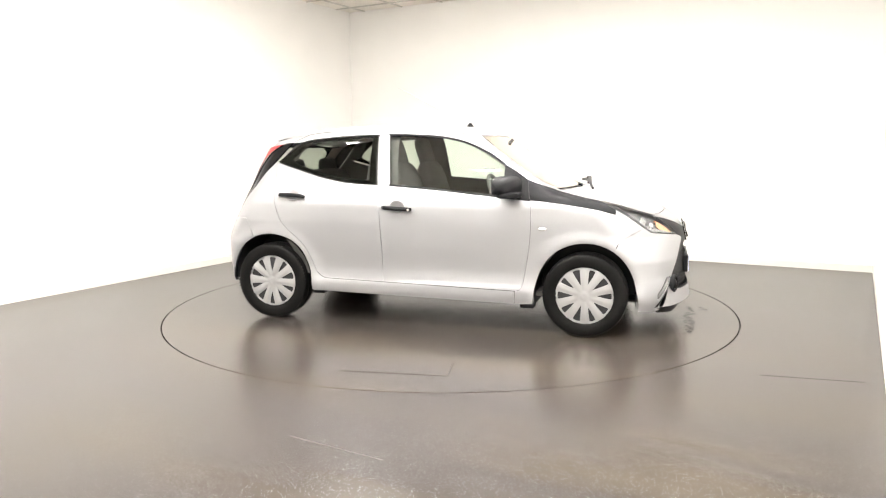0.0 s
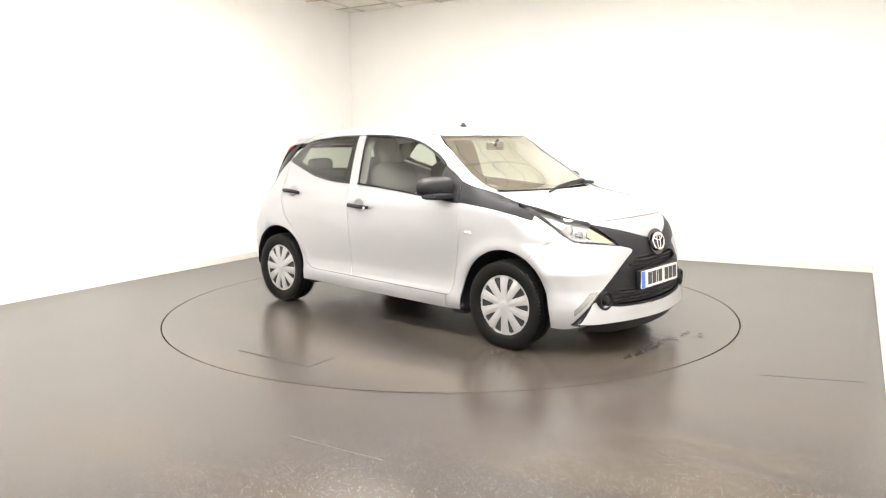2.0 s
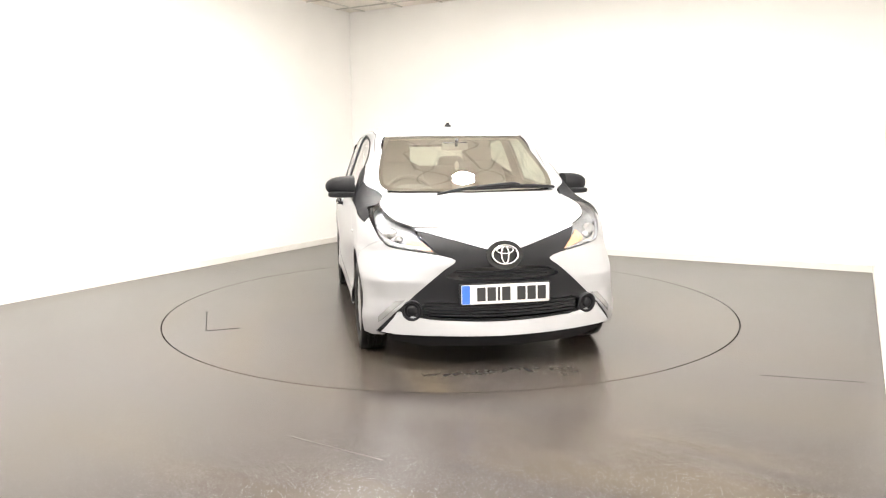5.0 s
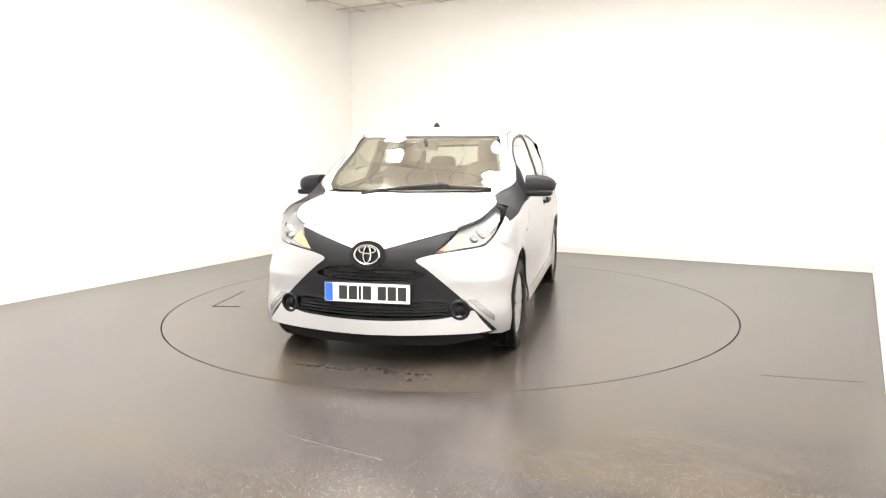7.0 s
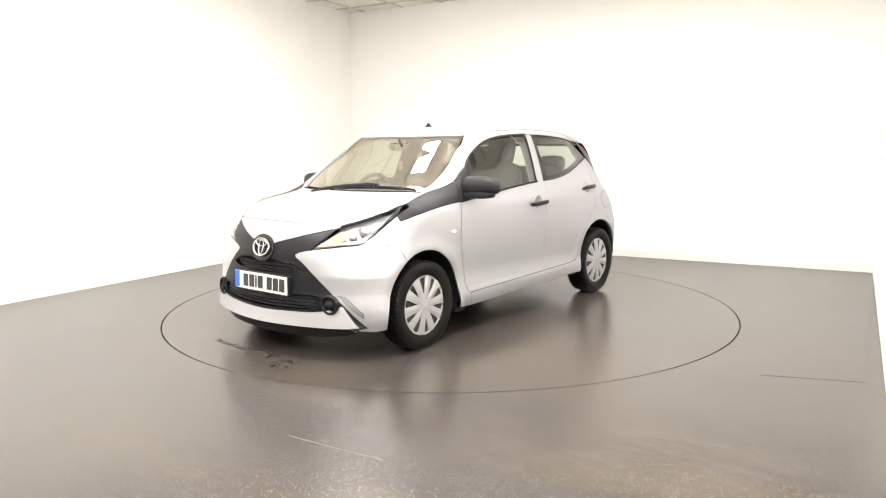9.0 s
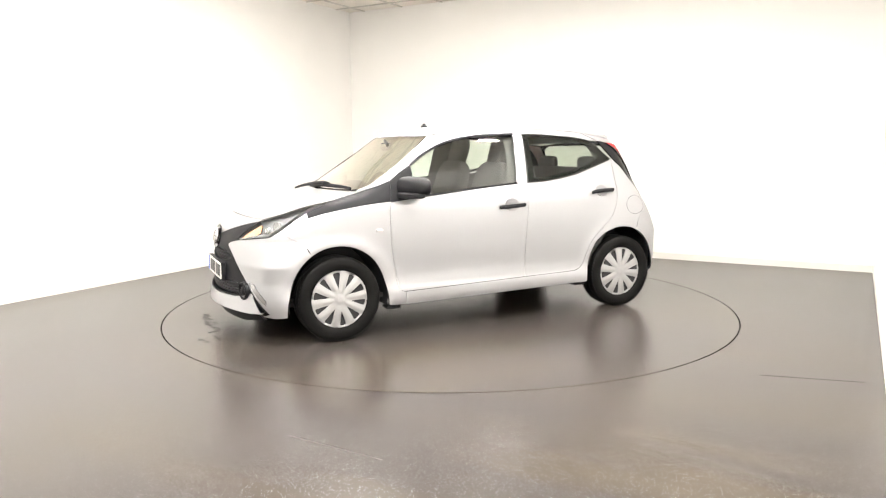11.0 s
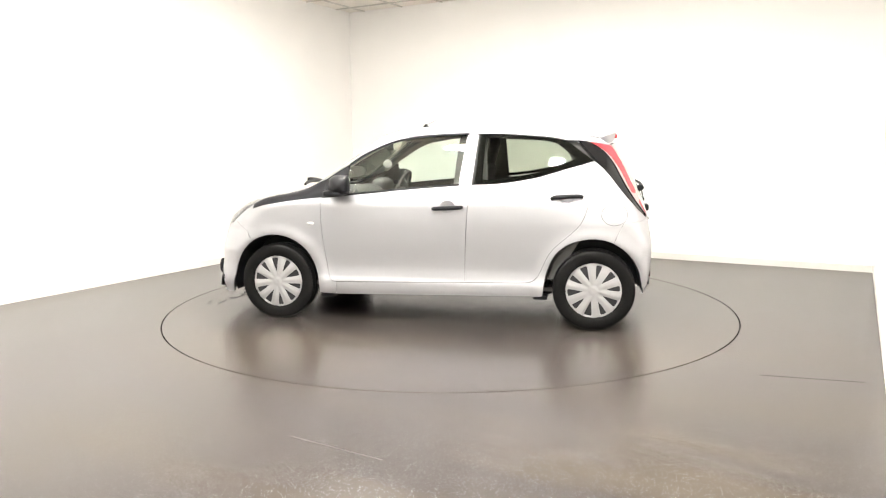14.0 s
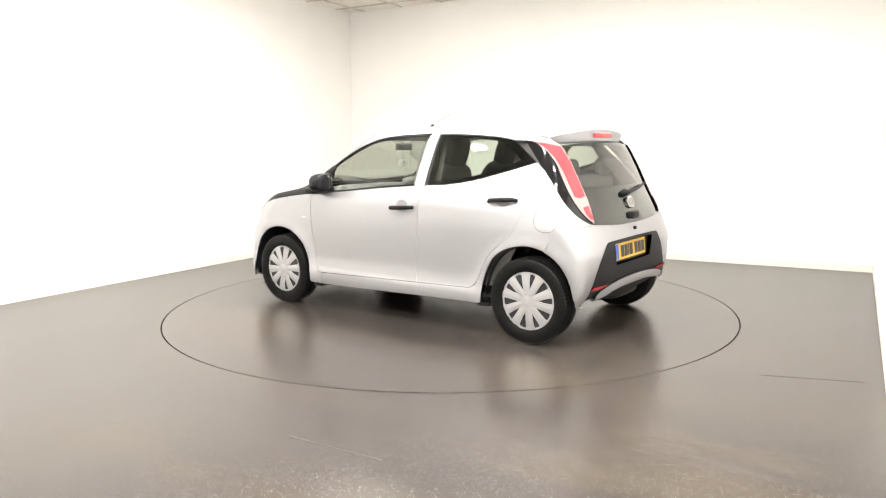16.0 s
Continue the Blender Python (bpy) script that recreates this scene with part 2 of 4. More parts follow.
SECTION = [(0.10, 0.770), (0.20, 0.796), (0.262, 0.8055), (0.305, 0.804), (0.345, 0.795), (0.42, 0.789), (0.60, 0.798), (0.76, 0.804), (0.86, 0.802), (0.94, 0.783), (1.00, 0.755), (1.15, 0.702), (1.37, 0.612), (1.50, 0.545)]
TAPER = [(-1.70, 0.05), (-1.50, 0.012), (-1.30, 0.006), (-1.10, 0.004), (-0.80, 0.0), (0.60, 0.0), (0.90, 0.005), (1.10, 0.006), (1.35, 0.003), (1.55, 0.015), (1.75, 0.055), (2.0, 0.25)]
TOPLINE = [(-1.60, 1.30), (-1.36, 1.372), (-1.10, 1.418), (-0.80, 1.447), (-0.40, 1.458), (-0.10, 1.450), (0.19, 1.436), (0.37, 1.396), (0.60, 1.255), (0.80, 1.130), (1.02, 0.992), (1.12, 0.965), (1.30, 0.930), (1.50, 0.880), (1.65, 0.832), (1.76, 0.785), (1.84, 0.715), (1.95, 0.55)]
NOSE = [(0.10, 1.82), (0.22, 1.838), (0.33, 1.844), (0.42, 1.830), (0.50, 1.826), (0.60, 1.824), (0.70, 1.808), (0.80, 1.755), (0.95, 1.60), (1.2, 1.2)]
TAIL = [(0.10, -1.46), (0.25, -1.52), (0.40, -1.562), (0.60, -1.572), (0.78, -1.558), (0.90, -1.520), (1.10, -1.432), (1.30, -1.322), (1.45, -1.238)]

def smax(a, b, k):
    return np.maximum(a, b) + np.maximum(k - np.abs(a - b), 0) ** 2 / (4 * k)

def form(x, y, z):
    y = np.abs(y)
    flare = sum(0.012 * np.exp(-((np.hypot(x - cx, z - 0.28) - 0.37) / 0.055) ** 2) for cx in (1.17, -1.17))
    side = y - table(z, SECTION) - flare + table(x, TAPER)
    side = side + 0.065 * np.clip(-x - 0.6, 0, 1) ** 1.2 * np.clip((z - 0.75) / 0.3, 0, 1)
    side = side + 0.04 * np.clip((x - 0.05) / 0.4, 0, 1) * np.clip((z - 1.12) / 0.22, 0, 1)
    ws = np.exp(-((x - 0.72) / 0.36) ** 2)
    top = z - table(x + 0.14 * ws * y * y, TOPLINE) + (0.05 + 0.09 * np.clip((0.3 - x) / 0.4, 0, 1)) * y * y
    brow = np.clip((z - 0.52) / 0.16, 0, 1)
    nose = x - table(z, NOSE) + (0.335 + 0.115 * brow) * y ** 2 + (0.18 + 0.25 * brow) * y ** 6
    high = np.clip((z - 0.6) / 0.4, 0, 1)
    tail = table(z, TAIL) - x + (0.02 + 0.15 * high) * y ** 2 + (0.05 + 0.40 * high) * y ** 6
    g = smax(side, top * 0.85, 0.075)
    g = smax(g, nose, 0.11)
    return smax(g, tail, 0.085)

def cast(o, d, t0, t1, off=0.0):
    """First outer crossing of the form along o + t d, from inside t0 to outside t1."""
    a, b = np.full(len(o), t0, float), np.full(len(o), t1, float)
    for _ in range(34):
        m = (a + b) / 2
        p = o + m[:, None] * d
        inside = form(p[:, 0], p[:, 1], p[:, 2]) < off
        a, b = np.where(inside, m, a), np.where(inside, b, m)
    return o + a[:, None] * d


# ---- body panels: outlines are points on the form, cut out along one direction ----
def on_form(phi, s, z):
    """A point on the form seen along phi (degrees in plan from ahead towards the left side), or from above: phi 'top', s = x, z = y."""
    if phi == "top":
        return cast(np.array([[s, z, 0.5]]), np.array([0, 0, 1.0]), 0.0, 1.2)[0]
    if phi == 90:
        return cast(np.array([[s, 0.0, z]]), np.array([0, 1.0, 0]), 0.0, 1.0)[0]
    a = radians(phi)
    n, u = np.array([math.cos(a), math.sin(a), 0]), np.array([-math.sin(a), math.cos(a), 0])
    if phi == 180:
        s = -s
    return cast((s * u + np.array([0, 0, z]))[None], n, 0.0, 2.2)[0]


def S(x, z):
    return on_form(90, x, z)


def F(y, z):
    return on_form(0, y, z)


def R(y, z):
    return on_form(180, y, z)


def T(x, y):
    return on_form("top", x, y)


def Q(phi, s, z):
    return on_form(phi, s, z)


def flatten(phi, row):
    row = np.array(row)
    if phi == "top":
        return row[:, :2]
    if phi == 90:
        return row[:, [0, 2]]
    a = radians(phi)
    return np.stack([-math.sin(a) * row[:, 0] + math.cos(a) * row[:, 1], row[:, 2]], 1)


def curve(row, n=3):
    """Runs a smooth line through points of the form."""
    row = [np.array(p) for p in row]
    out = []
    for i in range(len(row) - 1):
        p0, p1, p2, p3 = row[max(i - 1, 0)], row[i], row[i + 1], row[min(i + 2, len(row) - 1)]
        for k in range(n):
            t = k / n
            out.append(0.5 * (2 * p1 + (p2 - p0) * t + (2 * p0 - 5 * p1 + 4 * p2 - p3) * t * t + (3 * p1 - p0 - 3 * p2 + p3) * t ** 3))
    return out + [row[-1]]


def slope(p, e=2e-3):
    g = np.stack([form(*(p + d).T) - form(*(p - d).T) for d in np.eye(3) * e], 1)
    return g / np.maximum(np.linalg.norm(g, axis=1), 1e-9)[:, None]


def shrink(q, by):
    """Draws an outline in by a joint's half width."""
    q = np.array(q)
    a, b = q - np.roll(q, 1, 0), np.roll(q, -1, 0) - q
    a, b = a / (np.linalg.norm(a, axis=1)[:, None] + 1e-9), b / (np.linalg.norm(b, axis=1)[:, None] + 1e-9)
    area = (q[:, 0] * np.roll(q[:, 1], -1) - np.roll(q[:, 0], -1) * q[:, 1]).sum()
    n = np.stack([-(a + b)[:, 1], (a + b)[:, 0]], 1) * (1 if area > 0 else -1)
    n = n / (np.linalg.norm(n, axis=1)[:, None] + 1e-9)
    return q + n * by


def panel(name, phi, row, material, parent, off=0.0, grid=0.03, holes=(), thick=0.012, right=False, label="", gap=0.0017, m=None, lean=None):
    """A pressed panel on the form with a folded rim. right: its mirror image on the other side."""
    flat = shrink(flatten(phi, row), gap) if gap else flatten(phi, row)
    flat = [p for p, b in zip(flat, np.roll(flat, -1, 0)) if np.hypot(*(p - b)) > 1e-4]
    vs, fs, rims = fill(flat, [flatten(phi, hh) for hh in holes], grid)
    if phi == "top":
        o, d, lim = np.c_[vs, np.full(len(vs), 0.5)], np.array([0, 0, 1.0]), (0.0, 1.2)
    elif phi == 90:
        o, d, lim = np.c_[vs[:, 0], np.zeros(len(vs)), vs[:, 1]], np.array([0, 1.0, 0]), (0.0, 1.0)
    else:
        a = radians(phi)
        o, d, lim = np.c_[-math.sin(a) * vs[:, 0], math.cos(a) * vs[:, 0], vs[:, 1]], np.array([math.cos(a), math.sin(a), 0]), (0.0, 2.2)
    p = cast(o, d, *lim, off=off)
    n = slope(p)
    if lean:
        p[:, 0] += lean[1] * (lean[0] - p[:, 2])
        n = n + np.stack([0 * n[:, 0], 0 * n[:, 0], lean[1] * n[:, 0]], 1)
        n = n / np.linalg.norm(n, axis=1)[:, None]
    tri = p[fs]
    face = np.cross(tri[:, 1] - tri[:, 0], tri[:, 2] - tri[:, 0])
    turn = (face * n[fs[:, 0]]).sum(1) < 0
    fs = np.where(turn[:, None], fs[:, ::-1], fs)
    verts, faces, normals = [p], [tuple(f) for f in fs], [n]
    if thick:
        for r in rims:
            ring = p[r]
            inner = ring - n[r] * thick
            base = sum(len(v) for v in verts)
            side = np.cross(np.roll(ring, -1, 0) - np.roll(ring, 1, 0), n[r])
            side = side / (np.linalg.norm(side, axis=1)[:, None] + 1e-9)
            verts += [ring, inner]
            normals += [side, side]
            c = len(r)
            faces += [(base + i, base + (i + 1) % c, base + c + (i + 1) % c, base + c + i) for i in range(c)]
    p, n = np.concatenate(verts), np.concatenate(normals)
    if right:
        p, n = p * [1, -1, 1], n * [1, -1, 1]
        faces = [tuple(reversed(f)) for f in faces]
    me = bpy.data.meshes.new(name)
    me.from_pydata(p.tolist(), [], [tuple(int(i) for i in f) for f in faces])
    me.polygons.foreach_set("use_smooth", [True] * len(me.polygons))
    me.normals_split_custom_set_from_vertices(n.tolist())
    return link(name, me, material, parent, label, m)


def line_strip(name, row, width, material, parent, off=0.001, right=False, label="", thick=0.003):
    """A narrow strip that follows points of the form: a seal, a rubber, the dark bottom of a joint."""
    p = np.array(curve(row, 4))
    n = slope(p)
    d = np.gradient(p, axis=0)
    s = np.cross(n, d)
    s = s / (np.linalg.norm(s, axis=1)[:, None] + 1e-9) * width / 2
    f = form(*p.T)
    q = p + n * (off - f)[:, None]
    rows = [q + s - n * thick, q + s, q - s, q - s - n * thick]
    k = len(p)
    verts = np.concatenate(rows)
    faces = [(a * k + i, a * k + i + 1, (a + 1) * k + i + 1, (a + 1) * k + i) for a in range(3) for i in range(k - 1)]
    if right:
        verts = verts * [1, -1, 1]
    me = bpy.data.meshes.new(name)
    me.from_pydata(verts.tolist(), [], faces)
    return link(name, me, material, parent, label)


# ---- the room ----
ROOM = pose(0, 0, 0, 0, 0, -28.9)
U0, U1, V0, V1, CEIL = -3.31, 3.09, -7.2, 3.215, 3.10
DISC_R = 2.232


def setting(name, bm, material, label, category, m=ROOM, smooth=False):
    return tagged(part(name, bm, material, None, "", smooth, m), label, category, kind="structure")


def wall(name, u0, u1, v0, v1, material, label):
    return setting(name, box_bm(u1 - u0, v1 - v0, CEIL + 0.2, at=((u0 + u1) / 2, (v0 + v1) / 2, (CEIL + 0.2) / 2)), material, label, "wall")


wall("wall_west", U0 - 0.15, U0, V0 - 0.15, V1 + 0.15, M_WALL, "plain white painted studio wall above pale skirting")
wall("wall_north", U0, U1, V1, V1 + 0.15, M_WALL, "plain white painted wall at the back of the studio")
wall("wall_east", U1, U1 + 0.15, V0 - 0.15, V1 + 0.15, M_WALL, "plain white painted studio side wall")
wall("wall_south", U0, U1, V0 - 0.15, V0, M_REAR, "plain grey painted wall closing the studio")


def skirting(name, a, b, inward):
    """A skirting board with an eased top edge, from a to b in the room's plan."""
    a, b, n = Vector((*a, 0)), Vector((*b, 0)), Vector((*inward, 0))
    bm = bmesh.new()
    prof = [(0, 0), (0.014, 0), (0.014, 0.066), (0.011, 0.072), (0.004, 0.075), (0, 0.075)]
    r = [[bm.verts.new(p + n * d + Vector((0, 0, z))) for d, z in prof] for p in (a, b)]
    for i in range(len(prof)):
        j = (i + 1) % len(prof)
        bm.faces.new((r[0][i], r[0][j], r[1][j], r[1][i]))
    bm.faces.new(r[0])
    bm.faces.new(r[1])
    bmesh.ops.recalc_face_normals(bm, faces=bm.faces)
    setting(name, bm, M_SKIRT, "low off-white painted skirting board along the floor", "skirting board")


skirting("baseboard_west", (U0, V0), (U0, V1), (1, 0))
skirting("baseboard_north", (U0 + 0.014, V1), (U1 - 0.014, V1), (0, -1))
skirting("baseboard_east", (U1, V0), (U1, V1), (-1, 0))


def circle(r, n=160):
    return [(r * math.cos(2 * math.pi * i / n), r * math.sin(2 * math.pi * i / n)) for i in range(n)]


def slab_bm(outline, holes, z, thick, grid):
    vs, fs, rims = fill(outline, holes, grid)
    bm = bmesh.new()
    t = [bm.verts.new((x, y, z)) for x, y in vs]
    for i, j, k in fs:
        bm.faces.new((t[i], t[j], t[k]))
    for r in rims:
        low = [bm.verts.new((*vs[i], z - thick)) for i in r]
        for i in range(len(r)):
            j = (i + 1) % len(r)
            if r[i] != r[j]:
                bm.faces.new((t[r[i]], t[r[j]], low[j], low[i]))
    bmesh.ops.recalc_face_normals(bm, faces=bm.faces)
    for f in bm.faces:
        if abs(f.normal.z) > 0.9 and f.normal.z < 0:
            f.normal_flip()
    return bm


floor = setting("floor", slab_bm([(U0 - 0.1, V0 - 0.1), (U1 + 0.1, V0 - 0.1), (U1 + 0.1, V1 + 0.1), (U0 - 0.1, V1 + 0.1)], [circle(DISC_R + 0.006)], 0, 0.06, 0.5),
        M_FLOOR, "grey-brown flecked safety vinyl floor, slightly glossy and scuffed", "floor")


def floor_mark(a, b, w, material, label):
    """A thin mark along the floor between two places in the room's plan."""
    a, b = Vector(a), Vector(b)
    d = b - a
    part("floor_mark", box_bm(d.length, w, 0.0008), material, floor, label, False, pose((a.x + b.x) / 2, (a.y + b.y) / 2, 0.0006, 0, 0, math.degrees(math.atan2(d.y, d.x))))


floor_mark((0.735, -2.805), (1.235, -2.819), 0.007, M_SCUFF, "pale scuff line on the vinyl")
floor_mark((2.47, -0.872), (2.98, -0.746), 0.004, M_GROOVE, "dark welded joint in the vinyl")
setting("turntable_pit", slab_bm(circle(DISC_R + 0.3), [], -0.05, 0.05, 0.6), M_GROOVE, "dark pit under the turntable", "pit")

# turning platform, with its hatch joint and drips
DISC_TURN = [(t, pose(0, 0, 0, 0, 0, -16.06 - 12.5 * t)) for t in np.arange(0, 16.5, 1.0)]
turntable = tagged(part("turntable", slab_bm(circle(DISC_R - 0.004), [], 0.0, 0.04, 0.3), M_DISC, smooth=False),
                   "round vinyl-covered car turntable flush with the floor", "turntable")


def disc_xy(x, y, t):
    """A place on the disc from a place in the room at t."""
    a = radians(16.06 + 12.5 * t)
    return Vector((math.cos(a) * x - math.sin(a) * y, math.sin(a) * x + math.cos(a) * y))


def groove(p, q, w=0.007):
    d = q - p
    bm = box_bm(d.length, w, 0.003, at=(0, 0, 0))
    part("hatch_joint", bm, M_GROOVE, turntable, "dark open joint of a floor hatch", False,
         pose((p.x + q.x) / 2, (p.y + q.y) / 2, 0.001, 0, 0, math.degrees(math.atan2(d.y, d.x))))


ha, hb, hc = disc_xy(-0.64, -1.835, 0), disc_xy(-0.012, -1.945, 0), disc_xy(0.02, -1.715, 0)
groove(ha, hb)
groove(hb, hc, 0.006)

for i in range(46):
    # a curved row of small wet drips under the front bumper
    f = (i % 23) / 22
    a = radians(-16 + 26 * f + random.uniform(-0.6, 0.6))
    r = 1.93 - 0.05 * math.sin(f * 3.1) + random.uniform(-0.03, 0.03) + (0.10 if i > 40 else 0)
    e = random.uniform(0.006, 0.022)
    outline = [(e * (1 + 0.3 * math.sin(3 * k + i)) * math.cos(k * 0.7), 0.8 * e * (1 + 0.3 * math.cos(2 * k + i)) * math.sin(k * 0.7)) for k in range(9)]
    part("drip_mark", slab_bm(outline, [], 0.0008, 0.0006, 0.03), M_WET, turntable, "", False, pose(r * math.cos(a), r * math.sin(a), 0, 0, 0, math.degrees(a)))

# ---- ceiling ----
bm = box_bm(U1 - U0, V1 - V0, 0.1, at=((U0 + U1) / 2, (V0 + V1) / 2, CEIL + 0.06))
for i in range(int((U1 - U0) / 0.6) + 1):
    bb = box_bm(0.024, V1 - V0, 0.012, at=(U0 + 0.25 + i * 0.6, (V0 + V1) / 2, CEIL + 0.004))
    for f in bb.faces:
        f.material_index = 1
    me = bpy.data.meshes.new("bar")
    bb.to_mesh(me)
    bm.from_mesh(me)
for i in range(int((V1 - V0) / 0.6) + 1):
    bb = box_bm(U1 - U0, 0.024, 0.012, at=((U0 + U1) / 2, V1 - 0.3 - i * 0.6, CEIL + 0.005))
    for f in bb.faces:
        f.material_index = 1
    me = bpy.data.meshes.new("bar")
    bb.to_mesh(me)
    bm.from_mesh(me)
setting("ceiling", bm, M_CEIL, "suspended ceiling of cream mineral tiles in a metal grid", "ceiling").data.materials.append(M_GRID)


def ceiling_light(u, v):
    lamp = tagged(part("ceiling_light", box_bm(0.26, 0.26, 0.03, 0.004, 1), M_FRAME, None, "", False, ROOM @ pose(u, v, CEIL - 0.018)),
                  "flat white panel light set in the ceiling", "ceiling light", "ceiling lights")
    part("diffuser", box_bm(0.22, 0.22, 0.006, at=(0, 0, -0.019)), M_LAMP, lamp, "glowing white diffuser", False)
    return lamp


first = ceiling_light(-1.05, 0.05)
for u in (-1.05, 0.45, 1.95):
    for v in (0.05, -2.35, -4.75):
        if (u, v) != (-1.05, 0.05):
            copy_thing(first, ROOM @ pose(u, v, CEIL - 0.018))

# ---- the car ----
car = tagged(new("car"), "silver five-door city hatchback with black grille mask, on the turntable", "car")
FEET = (0.008, -0.045)

# lines shared by neighbouring panels, left side
ROOF_EDGE = [S(x, z) for x, z in ((0.30, 1.372), (0.18, 1.389), (0.0, 1.402), (-0.30, 1.412), (-0.65, 1.405), (-0.90, 1.384), (-1.08, 1.354), (-1.20, 1.330))]
SCREEN_SIDE = [T(x, y) for x, y in ((0.395, 0.510), (0.52, 0.550), (0.65, 0.580), (0.77, 0.605), (0.88, 0.600), (0.945, 0.560))]
HOOD_SIDE = [T(x, y) for x, y in ((0.975, 0.585), (1.056, 0.612), (1.156, 0.640), (1.27, 0.643), (1.376, 0.630), (1.46, 0.605), (1.53, 0.555), (1.594, 0.488))]
HOOD_FRONT = [T(x, y) for x, y in ((1.594, 0.488), (1.635, 0.36), (1.660, 0.18), (1.668, 0.0))]
TRIM_UP = [S(x, z) for x, z in ((0.774, 1.056), (0.888, 1.012), (0.996, 0.971), (1.09, 0.950))] + [HOOD_SIDE[2]]
HOOD_REAR = [T(x, y) for x, y in ((1.068, 0.0), (1.045, 0.25), (1.012, 0.45), (0.975, 0.585))]
WIN_F = [S(x, z) for x, z in ((0.609, 1.157), (0.53, 1.212), (0.454, 1.252), (0.35, 1.298), (0.247, 1.329), (0.14, 1.349), (0.039, 1.360), (-0.12, 1.370), (-0.272, 1.374), (-0.222, 1.014), (0.02, 0.995), (0.228, 0.977), (0.42, 0.958), (0.612, 0.941))]
SAIL = [S(x, z) for x, z in ((0.798, 0.921), (0.774, 1.056), (0.70, 1.107), (0.609, 1.157), (0.612, 0.941))]
WIN_R = [S(x, z) for x, z in ((-0.352, 1.374), (-0.50, 1.371), (-0.64, 1.364), (-0.80, 1.351), (-0.905, 1.337), (-0.965, 1.322), (-1.155, 1.178), (-1.06, 1.152), (-0.948, 1.120), (-0.772, 1.070), (-0.62, 1.042), (-0.473, 1.024), (-0.319, 1.017))]
BELT_R = [S(x, z) for x, z in ((-0.307, 1.012), (-0.473, 1.019), (-0.62, 1.037), (-0.772, 1.065), (-0.948, 1.115), (-1.06, 1.147), (-1.152, 1.172))]
DOOR_REAR = curve([S(x, z) for x, z in ((-1.152, 1.172), (-1.149, 1.026), (-1.138, 0.945), (-1.115, 0.844), (-1.076, 0.750), (-1.012, 0.681), (-0.927, 0.610), (-0.864, 0.540), (-0.819, 0.450), (-0.785, 0.375), (-0.74, 0.338), (-0.68, 0.328))], 2)
DOOR_MID = [S(x, z) for x, z in ((-0.264, 0.315), (-0.268, 0.50), (-0.274, 0.65), (-0.285, 0.82), (-0.296, 0.93), (-0.307, 1.012))]
DOOR_FRONT = curve([S(x, z) for x, z in ((0.800, 0.920), (0.806, 0.830), (0.806, 0.741), (0.800, 0.640), (0.787, 0.539), (0.770, 0.430), (0.753, 0.345), (0.735, 0.310), (0.700, 0.298))], 2)
ARCH_F = curve([S(x, z) for x, z in ((0.824, 0.215), (0.832, 0.290), (0.847, 0.361), (0.875, 0.445), (0.920, 0.520), (0.970, 0.570), (1.028, 0.606), (1.10, 0.632), (1.185, 0.641), (1.272, 0.628), (1.356, 0.590), (1.418, 0.535), (1.460, 0.475), (1.492, 0.400), (1.511, 0.320), (1.525, 0.197))], 2)
ARCH_R = curve([S(x, z) for x, z in ((-0.822, 0.240), (-0.830, 0.330), (-0.850, 0.420), (-0.902, 0.530), (-0.955, 0.580), (-1.010, 0.614), (-1.095, 0.640), (-1.183, 0.646), (-1.285, 0.625), (-1.376, 0.570), (-1.436, 0.500), (-1.476, 0.415), (-1.495, 0.330), (-1.503, 0.270))], 2)
LAMP_TOP = [T(1.195, 0.643)] + HOOD_SIDE[3:] + [Q(45, -0.877, 0.745), Q(45, -0.978, 0.668)]
LAMP_LOW = [Q(45, s, z) for s, z in ((-0.978, 0.668), (-0.90, 0.678), (-0.804, 0.690), (-0.72, 0.698), (-0.665, 0.706), (-0.612, 0.738), (-0.565, 0.775), (-0.515, 0.815), (-0.448, 0.862), (-0.412, 0.893))] + [T(1.195, 0.643)]
TRIM_LOW = [S(x, z) for x, z in ((0.800, 0.920), (0.91, 0.911), (1.021, 0.898), (1.14, 0.881), (1.256, 0.861), (1.362, 0.831))]
MASK_TOP = [F(y, z) for y, z in ((0.0, 0.690), (0.087, 0.699), (0.253, 0.744), (0.408, 0.784), (0.488, 0.801))]
MASK_SIDE = [F(y, z) for y, z in ((0.378, 0.670), (0.280, 0.640), (0.34, 0.590), (0.400, 0.540), (0.46, 0.487), (0.517, 0.435), (0.57, 0.385), (0.631, 0.328), (0.685, 0.268), (0.728, 0.215))]
LIP_TOP = [F(y, z) for y, z in ((0.0, 0.290), (0.15, 0.292), (0.296, 0.298), (0.40, 0.302), (0.453, 0.308), (0.53, 0.322), (0.600, 0.345), (0.635, 0.305), (0.705, 0.222))]
LIP_LOW = [F(y, z) for y, z in ((0.705, 0.222), (0.626, 0.213), (0.50, 0.212), (0.389, 0.211), (0.2, 0.208), (0.0, 0.206))]
TAIL_OUT = [Q(135, s, z) for s, z in ((0.356, 1.312), (0.410, 1.258), (0.438, 1.215), (0.462, 1.165), (0.480, 1.105), (0.500, 1.042), (0.525, 0.978), (0.555, 0.918), (0.592, 0.865), (0.635, 0.820), (0.684, 0.790))]
TAIL_IN = [Q(135, s, z) for s, z in ((0.684, 0.790), (0.673, 0.880), (0.658, 0.945), (0.638, 1.008), (0.608, 1.090), (0.576, 1.169), (0.550, 1.230), (0.516, 1.286), (0.445, 1.295), (0.356, 1.312))]
